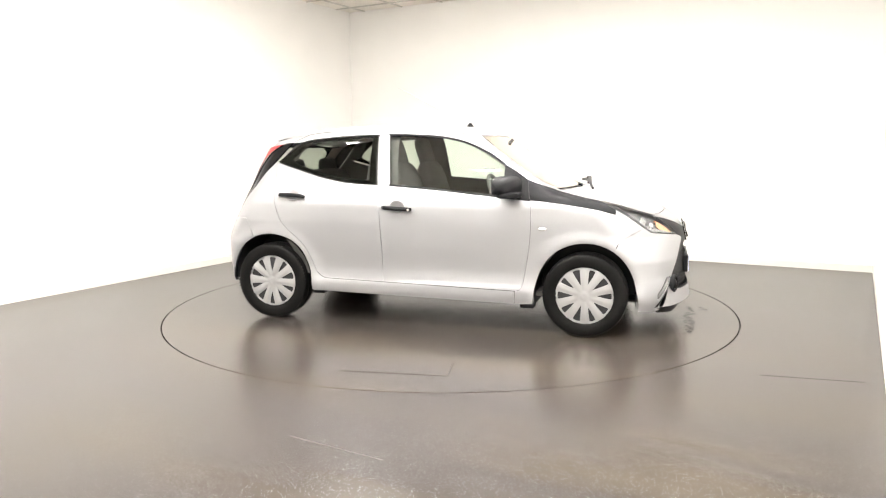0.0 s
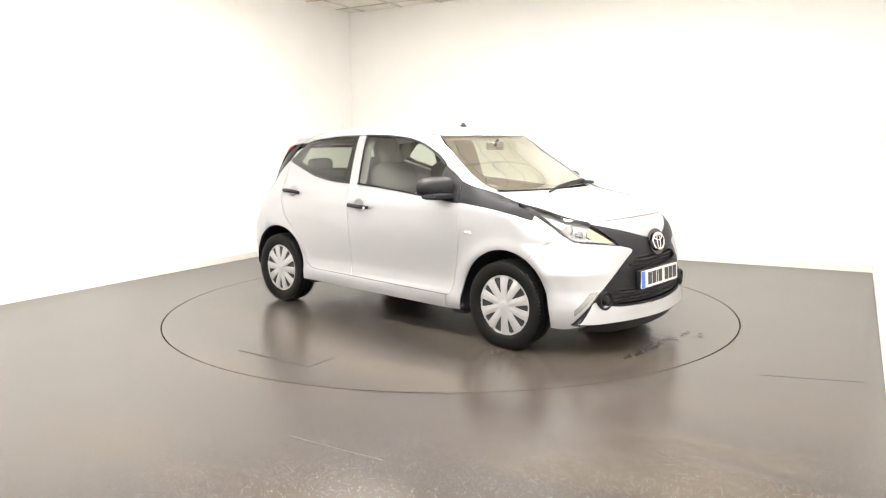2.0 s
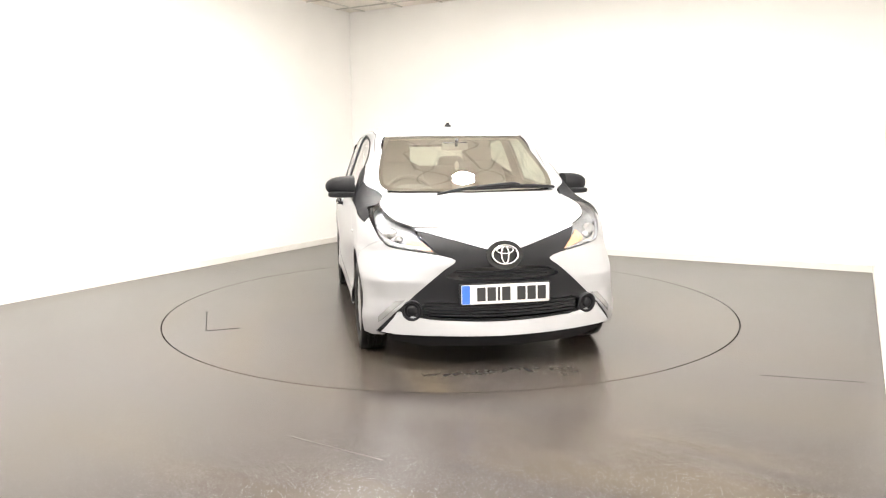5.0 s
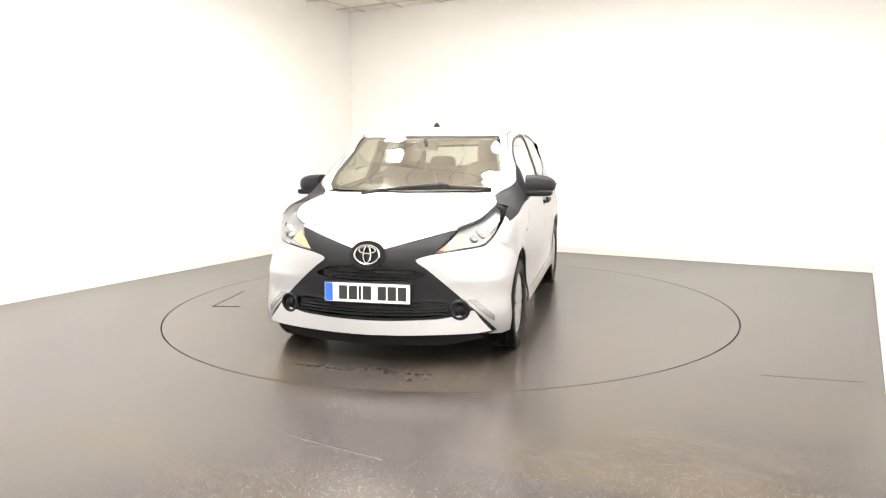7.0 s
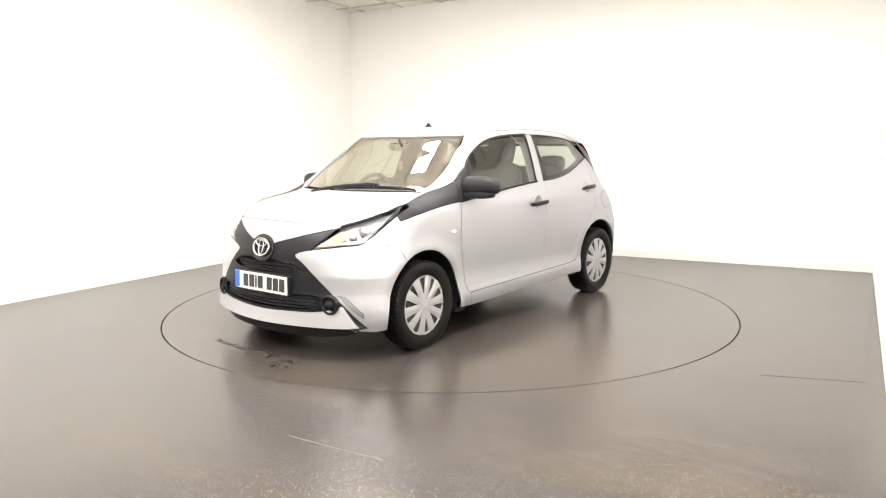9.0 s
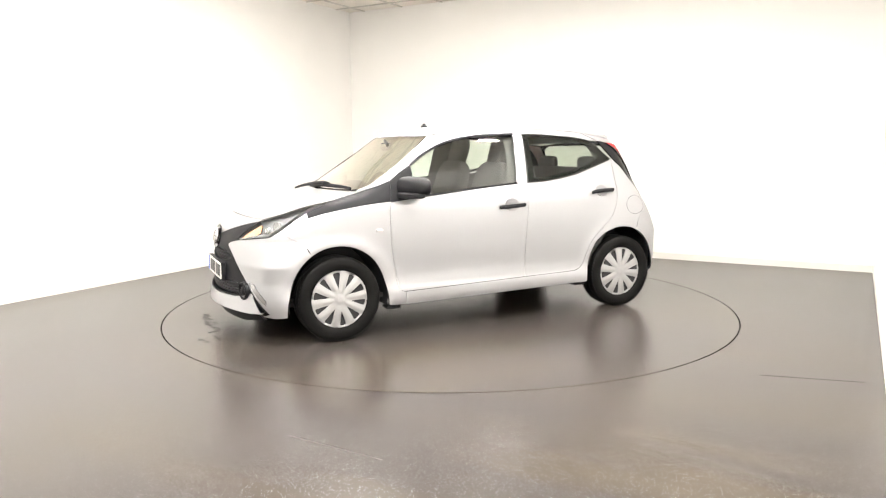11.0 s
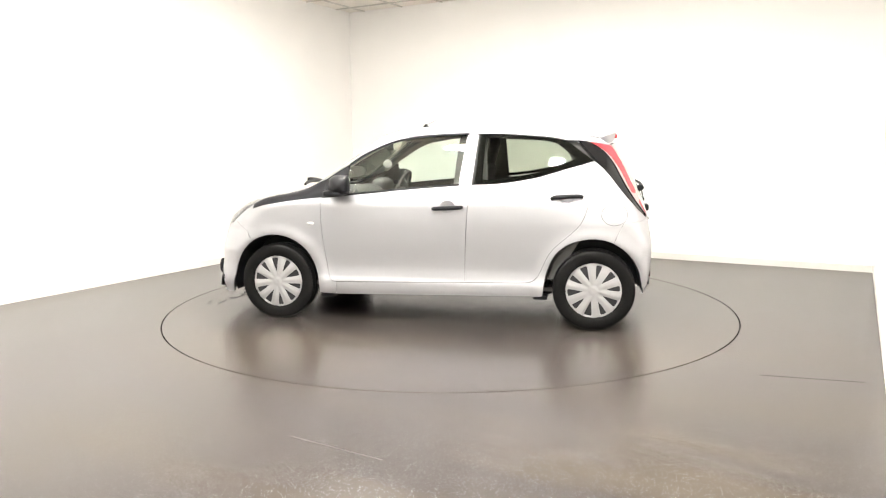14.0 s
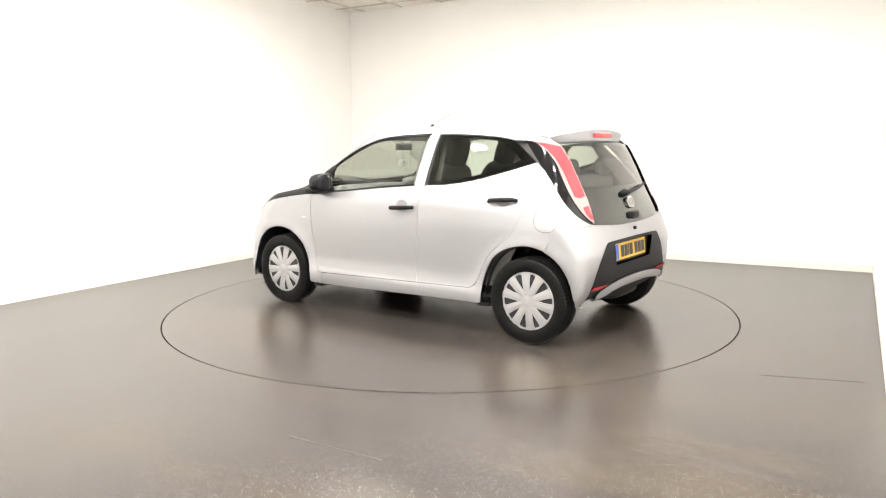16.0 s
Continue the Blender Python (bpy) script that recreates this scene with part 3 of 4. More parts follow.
CHEEK_OUT = [Q(135, s, z) for s, z in ((0.311, 1.320), (0.363, 1.186), (0.392, 1.125), (0.420, 1.068), (0.444, 1.010), (0.469, 0.952), (0.503, 0.902), (0.543, 0.857), (0.60, 0.818), (0.664, 0.788), (0.698, 0.779))]
HATCH_LOW = [R(y, z) for y, z in ((0.560, 0.783), (0.40, 0.768), (0.2, 0.757), (0.0, 0.754))]
BUMP_EDGE = [Q(135, 0.62, 0.775), Q(135, 0.53, 0.768)]
BUMP_R = [S(x, z) for x, z in ((-1.300, 0.617), (-1.330, 0.690), (-1.365, 0.760))]
REAR_MASK = [R(y, z) for y, z in ((0.0, 0.664), (0.24, 0.662), (0.39, 0.658), (0.440, 0.650), (0.495, 0.595), (0.552, 0.527), (0.610, 0.430), (0.670, 0.325))]
SILL_Z = 0.207
LIP_R = [R(y, z) for y, z in ((0.0, 0.395), (0.214, 0.390), (0.40, 0.372), (0.530, 0.350), (0.600, 0.318))]


def both(build):
    for right in (False, True):
        build(right)


def mx(q, right):
    return np.array(q) * [1, -1 if right else 1, 1]


def joint(row, right, parent, width=0.016):
    line_strip("joint", row, width, M_SEAM, parent, -0.007, right, thick=0.001)


# lower shell and wheel houses
def underbody():
    bm = bmesh.new()
    rows = [(-1.45, 0.32, 0.50), (-1.38, 0.28, 0.50), (-0.80, 0.235, 0.50), (-0.76, 0.235, 0.73), (0.74, 0.225, 0.73), (0.78, 0.21, 0.50), (1.50, 0.20, 0.50), (1.66, 0.21, 0.40)]
    lo = [[bm.verts.new((x, s * w, z)) for s in (-1, 1)] for x, z, w in rows]
    hi = [[bm.verts.new((x, s * w, z + 0.06)) for s in (-1, 1)] for x, z, w in rows]
    for i in range(len(rows) - 1):
        bm.faces.new((lo[i][0], lo[i + 1][0], lo[i + 1][1], lo[i][1]))
        bm.faces.new((hi[i][1], hi[i + 1][1], hi[i + 1][0], hi[i][0]))
        for s in (0, 1):
            bm.faces.new((lo[i][s], lo[i + 1][s], hi[i + 1][s], hi[i][s]))
    bm.faces.new((lo[0][0], lo[0][1], hi[0][1], hi[0][0]))
    bm.faces.new((lo[-1][0], lo[-1][1], hi[-1][1], hi[-1][0]))
    bmesh.ops.recalc_face_normals(bm, faces=bm.faces)
    part("underbody", bm, M_TRIM, car, "dark underside of the car", False)
    for right in (False, True):
        for cx in (1.17, -1.17):
            bm = bmesh.new()
            prev = None
            for k in range(25):
                a = math.pi * ((-0.06 + 1.12 * k / 24) if cx > 0 else (0.01 + 0.98 * k / 24))
                skin = max(0.69, min(0.78, S(cx + 0.325 * math.cos(a), 0.28 + 0.362 * math.sin(a))[1] - 0.018))
                ring = [bm.verts.new((cx + (0.93 if cx > 0 else 0.89) * r * math.cos(a), (-1 if right else 1) * y, 0.28 + r * math.sin(a))) for r, y in ((0.366, skin), (0.360, 0.68), (0.355, 0.50), (0.10, 0.50))]
                if prev:
                    for i in range(3):
                        bm.faces.new((prev[i], ring[i], ring[i + 1], prev[i + 1]))
                prev = ring
            part("wheel_house", bm, M_BLACK, car, "black plastic wheel arch liner", True)
        s = -1 if right else 1
        part("mud_flap", box_bm(0.10, 0.10, 0.025, 0.006, at=(0.78, s * 0.72, 0.188)), M_BLACK, car)
        part("mud_flap", box_bm(0.10, 0.10, 0.03, 0.006, at=(-0.80, s * 0.70, 0.215)), M_BLACK, car)
    part("fuel_tank", ellipsoid_bm(0.34, 0.40, 0.06, (-0.55, 0, 0.19), 0.5), M_BLACK, car, "black tank under the floor")
    part("exhaust_box", ellipsoid_bm(0.16, 0.26, 0.07, (-1.33, -0.12, 0.27), 0.5), M_STEEL, car, "dark steel exhaust silencer")
    part("exhaust_pipe", tube_bm([(0.9, 0.1, 0.19), (0.0, 0.12, 0.165), (-0.8, 0.2, 0.17), (-1.3, 0.1, 0.25)], 0.025), M_STEEL, car)


underbody()


def side_panels(right):
    # fixed side: roof rail, screen pillar, rear quarter, sill
    rail = (curve(SCREEN_SIDE) + HOOD_SIDE[:2] + list(reversed(curve(TRIM_UP))) + [S(0.70, 1.108), S(0.609, 1.160)] + WIN_F[1:9] + [S(-0.31, 1.377)] + WIN_R[:6]
            + [Q(135, s, z) for s, z in ((0.311, 1.321), (0.357, 1.315), (0.45, 1.298), (0.515, 1.290))] + list(reversed(ROOF_EDGE)))
    panel("roof_rail", 90, rail, M_PAINT, car, right=right, gap=0.0005, grid=0.013)
    q = [S(-1.160, 1.176)] + CHEEK_OUT[2:] + BUMP_EDGE + [BUMP_R[2], BUMP_R[1], BUMP_R[0]]
    arch = [p for p in ARCH_R if p[0] > -1.29]
    q += list(reversed(arch)) + [S(-0.80, 0.235), S(0.698, SILL_Z), S(0.698, 0.298)] + [S(x, 0.298 + 0.032 * (0.7 - x) / 1.4) for x in (0.5, 0.24, 0.0, -0.264, -0.5)] + list(reversed(DOOR_REAR))
    panel("rear_quarter", 90, q, M_PAINT, car, right=right)
    # front wing
    w = DOOR_FRONT[:] + [S(0.700, SILL_Z)] + [p for p in ARCH_F if p[0] < 1.345] + [S(1.356, 0.590), S(1.396, 0.663), LAMP_LOW[5]] + LAMP_LOW[6:9] + list(reversed(TRIM_LOW))[:-1]
    wing = panel("front_wing", 90, w, M_PAINT, car, right=right)
    rp = S(0.886, 0.730)
    part("side_repeater", ellipsoid_bm(0.026, 0.010, 0.012, mx(rp, right), 0.8, 16), M_CLEAR, wing, "small clear oval repeater lamp")
    # dark film from the lamp to the mirror
    trim = SAIL[:1] + curve(TRIM_UP)[:-1] + [HOOD_SIDE[2], LAMP_TOP[0], LAMP_LOW[9], LAMP_LOW[8]] + list(reversed(TRIM_LOW))[:-1]
    panel("wing_trim", 90, trim, M_WINGTRIM, car, right=right, gap=0.0008, grid=0.011, label="matt black trim running from headlamp to mirror")
    # doors
    fd = [DOOR_FRONT[0]] + [SAIL[4]] + [S(0.42, 0.954), S(0.228, 0.973), S(0.02, 0.991), S(-0.215, 1.010), S(-0.262, 1.374), S(-0.342, 1.374), S(-0.309, 1.017)] + list(reversed(DOOR_MID))[1:] + [S(x, 0.300 + 0.013 * (0.7 - x) / 0.96) for x in (-0.1, 0.1, 0.3, 0.5)] + list(reversed(DOOR_FRONT))[:-1]
    front = panel("front_door", 90, fd, M_PAINT, car, right=right)
    rd = BELT_R[:] + DOOR_REAR[1:] + [S(-0.5, 0.322)] + DOOR_MID
    rear = panel("rear_door", 90, rd, M_PAINT, car, right=right)
    panel("sail_panel", 90, SAIL, M_BLACK, front, right=right, off=0.002, gap=0.001, label="black mirror mounting triangle")
    panel("window", 90, WIN_F, M_GLASS, front, off=-0.008, right=right, thick=0.004, gap=0.0, label="clear side window").visible_shadow = False
    line_strip("window_seal", WIN_F[:9], 0.016, M_BLACK, front, 0.002, right)
    line_strip("window_seal", WIN_F[9:] + [SAIL[0]], 0.014, M_BLACK, front, 0.003, right)
    line_strip("window_seal", [WIN_F[8], S(-0.25, 1.2), WIN_F[9]], 0.010, M_BLACK, front, -0.002, right)
    inner = [S(x, z) for x, z in ((-0.395, 1.345), (-0.50, 1.345), (-0.80, 1.325), (-0.90, 1.300), (-1.035, 1.195), (-0.948, 1.150), (-0.772, 1.100), (-0.62, 1.070), (-0.45, 1.050), (-0.385, 1.050))]
    panel("window", 90, WIN_R, M_TINT, rear, off=-0.005, right=right, thick=0.004, gap=0.001, label="tinted hinged rear side window").visible_shadow = False
    panel("window_surround", 90, WIN_R, M_FRIT, rear, off=-0.010, right=right, thick=0.002, gap=0.001, holes=[inner], label="black printed window border")
    # handles
    for door, x, z in ((front, -0.146, 0.853), (rear, -0.978, 0.925)):
        c = S(x, z)
        n = slope(c[None])[0]
        part("handle", tube_bm([mx(S(x + 0.105, z - 0.006) + n * 0.010, right), mx(S(x + 0.085, z - 0.004) + n * 0.034, right), mx(c + n * 0.040, right), mx(S(x - 0.085, z + 0.004) + n * 0.034, right), mx(S(x - 0.105, z + 0.006) + n * 0.010, right)],
                               [0.012, 0.015, 0.0155, 0.015, 0.012], 12), M_BLACK, door, "black plastic pull handle")
        # dish standing proud of the door; its darker silver paints the recess shade
        bm = lathe_bm([(0.056, -0.006), (0.055, 0.0065), (0.050, 0.0070), (0.040, 0.0042), (0.025, 0.0022), (0.006, 0.0014)], 32)
        bmesh.ops.scale(bm, vec=(1, 1, 0.86), verts=bm.verts)
        bmesh.ops.translate(bm, vec=(0, 0, 0.010), verts=bm.verts)
        part("handle_cup", bm, M_CUP, door, "shallow dished cup behind the handle, greyed for its shade", True,
             Matrix.Translation(mx(c + n * 0.0005, right)) @ Vector(mx(n, right)).to_track_quat("Y", "Z").to_matrix().to_4x4())
    lock = S(-0.05, 0.846)
    if right:
        part("door_lock", lathe_bm([(0.009, -0.004), (0.009, 0.004)], 16), M_CHROME, front, "", True, Matrix.Translation(mx(lock + slope(lock[None])[0] * 0.045, right)))
    # joints
    joint(DOOR_FRONT, right, car)
    joint(DOOR_MID, right, car)
    joint(DOOR_REAR, right, car)
    joint([S(x, 0.299 + 0.030 * (0.7 - x) / 1.4) for x in (0.7, 0.4, 0.1, -0.264, -0.5, -0.7)], right, car)
    line_strip("joint", [S(x, 0.299 + 0.030 * (0.7 - x) / 1.4) for x in (0.70, 0.4, 0.1, -0.264, -0.5, -0.68)] + [S(-0.74, 0.338), S(-0.785, 0.375)], 0.005, M_SEAM, car, 0.0008, right)
    joint([S(-0.322, 1.02), S(-0.336, 1.2), S(-0.350, 1.374)], right, car, 0.012)
    # cabin lining
    panel("door_card", 90, [S(0.80, 0.92), S(0.61, 0.938)] + WIN_F[9:13][::-1] + BELT_R + [S(-1.15, 0.75), S(-0.9, 0.35), S(0.75, 0.30)], M_TRIM, car, off=-0.055, right=right, thick=0, grid=0.06, label="dark grey door lining")
    panel("rail_lining", 90, [S(0.26, 1.338), S(0.039, 1.366), S(-0.272, 1.376), S(-0.9, 1.340), S(-0.96, 1.326), S(-0.96, 1.338), S(-0.6, 1.368), S(-0.2, 1.382), S(0.05, 1.375), S(0.26, 1.350)], M_HEAD, car, off=-0.03, right=right, thick=0, grid=0.05)
    line_strip("pillar_lining", [S(0.74, 1.085), S(0.61, 1.175), S(0.47, 1.262), S(0.33, 1.330), S(0.22, 1.362)], 0.045, M_HEAD, car, -0.022, right)
    panel("pillar_lining", 90, [S(-0.20, 1.37), S(-0.40, 1.37), S(-0.42, 1.0), S(-0.17, 1.0)], M_TRIM, car, off=-0.04, right=right, thick=0, grid=0.05)
    panel("pillar_lining", 90, [S(-0.93, 1.33), S(-1.04, 1.31), S(-1.36, 0.95), S(-1.36, 0.75), S(-1.1, 0.75), S(-1.12, 1.14), S(-1.0, 1.19)], M_TRIM, car, off=-0.035, right=right, thick=0, grid=0.05)
    # fuel flap
    if not right:
        c = [S(-1.300 + 0.085 * math.cos(a), 0.815 + 0.072 * math.sin(a)) for a in np.linspace(0, 2 * math.pi, 24, endpoint=False)]
        panel("fuel_flap", 90, c, M_PAINT, car, off=0.0015, gap=0.0, thick=0.004, label="round silver fuel filler flap")
        line_strip("joint", c + c[:1], 0.005, M_SEAM, car, 0.0008)


both(side_panels)


def full(half):
    """A symmetric outline from its left half, which runs from the middle out and back to the middle."""
    return half + [p * np.array([1, -1, 1]) for p in reversed(half) if abs(p[1]) > 1e-4]


# roof, screen, bonnet
ROOF_FRONT = [T(x, y) for x, y in ((0.440, 0.0), (0.432, 0.25), (0.417, 0.42), (0.399, 0.508))]
ROOF_BACK = [T(-1.215, 0.47), T(-1.24, 0.3), T(-1.25, 0.0)]
panel("roof", "top", full(curve(ROOF_FRONT) + ROOF_EDGE + ROOF_BACK), M_PAINT, car, grid=0.035, gap=0.001)
panel("headliner", "top", full(curve(ROOF_FRONT) + ROOF_EDGE + ROOF_BACK), M_HEAD, car, off=-0.04, grid=0.06, gap=0.03, thick=0)
for s in (False, True):
    line_strip("roof_ditch", [S(0.72, 1.128), S(0.60, 1.206), S(0.50, 1.268), S(0.396, 1.324)] + ROOF_EDGE[:6] + [S(-0.96, 1.360), S(-1.04, 1.326)], 0.006, M_SEAM, car, 0.0008, s)
SCREEN_LOW = [T(0.945, 0.560), T(0.970, 0.48), T(0.990, 0.38), T(1.015, 0.22), T(1.032, 0.0)]
SCREEN = full([T(0.434, 0.0), T(0.426, 0.25), T(0.408, 0.43)] + curve(SCREEN_SIDE) + SCREEN_LOW[1:])
panel("windscreen", "top", SCREEN, M_WSGLASS, car, off=-0.003, grid=0.035, thick=0.005, gap=0.002, label="large clear windscreen").visible_shadow = False
clear = full([T(0.452, 0.0), T(0.444, 0.25), T(0.430, 0.41), T(0.424, 0.488), T(0.53, 0.527), T(0.65, 0.557), T(0.77, 0.582), T(0.86, 0.575), T(0.905, 0.53), T(0.945, 0.38), T(0.972, 0.22), T(0.988, 0.0)])
panel("screen_border", "top", SCREEN, M_GLOSS, car, off=-0.009, grid=0.04, thick=0.002, gap=0.002, holes=[clear], label="black printed windscreen border")
panel("scuttle", "top", full(list(reversed(SCREEN_LOW)) + list(reversed(HOOD_REAR))[:-1]), M_SCUTTLE, car, off=-0.020, grid=0.03, gap=0, label="black plastic scuttle panel")
panel("bonnet", "top", full(curve(list(reversed(HOOD_REAR))[::-1]) + curve(HOOD_SIDE)[1:] + curve(HOOD_FRONT)[1:]), M_PAINT, car, grid=0.03)
for s in (False, True):
    joint(HOOD_FRONT, s, car)
    line_strip("joint", HOOD_SIDE, 0.008, M_SEAM, car, -0.004, s)

# nose
tip = panel("nose_panel", 0, full([HOOD_FRONT[-1] * [1, 0, 1]] + curve(list(reversed(HOOD_FRONT)))[1:] + list(reversed(curve(MASK_TOP)))), M_PAINT, car, grid=0.025)
SLOT = [(0.0, 0.603), (0.17, 0.600), (0.262, 0.588), (0.338, 0.552), (0.325, 0.540), (0.24, 0.524), (0.12, 0.517), (0.0, 0.516)]
LOWGRILLE = [(0.0, 0.394), (0.25, 0.398), (0.425, 0.404), (0.478, 0.385), (0.462, 0.325), (0.40, 0.315), (0.25, 0.308), (0.0, 0.304)]


def mirrored(rows, build):
    return full([build(y, z) for y, z in rows])


mask = panel("grille_mask", 0, full(curve(MASK_TOP) + [LAMP_TOP[6], LAMP_TOP[7]] + curve(MASK_SIDE) + list(reversed(curve(LIP_TOP)))), M_BLACK, car, grid=0.02, gap=0.001,
             holes=[mirrored(SLOT, F), mirrored(LOWGRILLE, F)], thick=0.03, label="black plastic X-shaped grille mask")
panel("grille_backing", 0, mirrored([(0, 0.615), (0.36, 0.60), (0.36, 0.50), (0.50, 0.41), (0.50, 0.29), (0, 0.29)], F), M_SEAM, mask, off=-0.05, grid=0.05, thick=0)
for k in range(3):
    z = 0.528 + k * 0.021
    w = 0.24 + k * 0.028
    line_strip("grille_slat", [F(y, z + 0.02 * y * y) for y in np.linspace(-w, w, 13)], 0.009, M_BLACK, mask, -0.012, thick=0.02)
for k in range(4):
    z = 0.322 + k * 0.0195
    line_strip("grille_slat", [F(y, z + 0.03 * y * y) for y in np.linspace(-0.46, 0.46, 17)], 0.011, M_BLACK, mask, -0.010, thick=0.02)
panel("bumper_lip", 0, full(curve(LIP_TOP)[::1] + LIP_LOW[1:]), M_PAINT, car, off=0.006, grid=0.02, thick=0.03, lean=(0.30, 0.28), label="silver lower bumper blade")
panel("chin", 0, mirrored([(0.0, 0.215), (0.4, 0.217), (0.62, 0.20), (0.66, 0.17), (0.45, 0.135), (0.0, 0.130)], F), M_BLACK, car, off=-0.03, grid=0.05, label="black lower spoiler under the bumper")


def nose_side(right):
    b = [LAMP_LOW[5]] + list(reversed(LAMP_LOW[:5])) + curve(MASK_SIDE)[1:] + [S(1.66, 0.200), S(1.59, 0.190), S(1.525, 0.197)] + list(reversed([p for p in ARCH_F if p[0] > 1.365 and p[2] > 0.2])) + [S(1.356, 0.590), S(1.396, 0.663)]
    bumper = panel("bumper_corner", 45, b, M_PAINT, car, right=right, gap=0.0002)
    line_strip("joint", [S(1.356, 0.590), S(1.396, 0.663), LAMP_LOW[5]], 0.010, M_CUP, car, -0.002, right, thick=0.001)
    drl = [Q(30, s, z) for s, z in ((-0.372, 0.410), (-0.312, 0.406), (-0.200, 0.305), (-0.202, 0.270), (-0.240, 0.295))]
    panel("marker_lamp", 30, drl, M_MARKER, bumper, off=0.004, right=right, grid=0.02, thick=0.01, label="slim clear daytime lamp in the bumper")
    # head lamp
    out = curve(LAMP_TOP) + curve(LAMP_LOW)[1:-1]
    bucket = panel("headlamp", 45, [p for p in out if p[0] > 1.225], M_LAMPDARK, car, off=-0.032, thick=-0.030, grid=0.03, right=right, gap=0.0015, label="swept clear-lens headlamp with amber indicator")
    panel("lens", 45, out, M_LENS, bucket, off=0.001, thick=0.003, grid=0.03, right=right, gap=0.001).visible_shadow = False
    amber = [Q(45, s, z) for s, z in ((-0.775, 0.778), (-0.862, 0.735), (-0.950, 0.676), (-0.87, 0.688), (-0.80, 0.700), (-0.755, 0.735))]
    panel("indicator", 45, amber, M_AMBER, bucket, off=-0.020, grid=0.025, right=right, label="amber indicator reflector")
    brow = [Q(45, s, z) for s, z in ((-0.958, 0.674), (-0.80, 0.696), (-0.67, 0.712), (-0.60, 0.750), (-0.56, 0.782), (-0.53, 0.808), (-0.545, 0.812), (-0.57, 0.795), (-0.625, 0.760), (-0.69, 0.729), (-0.80, 0.714))]
    panel("light_guide", 45, brow, M_REFLECT, bucket, off=-0.012, grid=0.02, right=right, gap=0, thick=0.02, label="bright chrome lower lamp trim")
    for s, z, r in ((-0.645, 0.782, 0.040), (-0.715, 0.757, 0.024)):
        c = Q(45, s, z)
        n = slope(c[None])[0]
        aim = Matrix.Translation(mx(c - n * 0.034, right)) @ Vector((0.93, -0.25 if right else 0.25, 0.1)).to_track_quat("Y", "Z").to_matrix().to_4x4()
        part("lamp_projector", lathe_bm([(r * 1.15, 0), (r * 1.15, 0.009), (r, 0.010), (r * 0.9, 0.016), (r * 0.6, 0.022), (r * 0.2, 0.025)], 24), M_REFLECT, bucket, "round chrome projector", True, aim)
    # fog lamp blank
    c = F(0.530, 0.352) + [0.006, 0, 0]
    aim = Matrix.Translation(mx(c, right)) @ Vector((0.95, -0.22 if right else 0.22, 0)).to_track_quat("Y", "Z").to_matrix().to_4x4()
    part("fog_lamp_blank", lathe_bm([(0.060, -0.05), (0.060, 0.004), (0.054, 0.010), (0.047, 0.008), (0.042, -0.004), (0.030, -0.004), (0.027, 0.004), (0.018, 0.010), (0.004, 0.012)], 32), M_BLACK, car, "round black fog lamp blanking cover", True, aim)


both(nose_side)


def emblem(parent, at, facing, size, backing):
    """An oval ring badge with two crossed oval rings."""
    m = Matrix.Translation(at) @ Vector(facing).to_track_quat("-Y", "Z").to_matrix().to_4x4()
    a = np.linspace(0, 2 * math.pi, 40)
    if backing:
        part("badge_base", plate_bm([(0.56 * 1.28 * size * math.cos(t), 0.56 * 1.0 * size * math.sin(t)) for t in a[:-1]], 0.008, grid=0.02), M_GLOSS, parent, "gloss black oval badge base", False, m @ pose(0, 0.004, 0))
    for rx, rz, cz, r in ((0.50, 0.36, 0.0, 0.045), (0.145, 0.32, 0.0, 0.034), (0.33, 0.125, 0.17, 0.034)):
        pts = [(rx * size * math.cos(t), -0.006, size * (cz + rz * math.sin(t))) for t in a]
        part("badge_ring", tube_bm(pts, r * size, 8), M_CHROME, parent, "chrome oval badge ring", True, m)


emblem(car, F(0.0, 0.668) + [0.010, 0, 0], (0.97, 0, 0.22), 0.150, True)


def number_plate(name, m, face, label):
    pl = part(name, plate_bm([(-0.256, -0.0555), (0.256, -0.0555), (0.26, -0.0515), (0.26, 0.0515), (0.256, 0.0555), (-0.256, 0.0555), (-0.26, 0.0515), (-0.26, -0.0515)], 0.006, grid=0.1), face, car, label, False, m)
    part("plate_band", box_bm(0.046, 0.002, 0.105, at=(-0.234, -0.0012, 0)), M_BLUE, pl, "blue plate band", False)
    x = -0.170
    for w, gapw in ((0.050, 0.011), (0.050, 0.011), (0.014, 0.011), (0.050, 0.040), (0.050, 0.011), (0.050, 0.011), (0.050, 0.0)):
        part("plate_bar", box_bm(w, 0.002, 0.079, at=(x + w / 2, -0.0012, 0)), M_INK, pl, "dark bar in place of a character", False)
        x += w + gapw
    return pl


number_plate("number_plate", Matrix.Translation((1.845, 0, 0.449)) @ pose(0, 0, 0, -3, 0, 90), M_PLATE, "white front number plate with blue band")
part("plate_holder", box_bm(0.03, 0.54, 0.118, 0.006, at=(1.826, 0, 0.449)), M_BLACK, car)

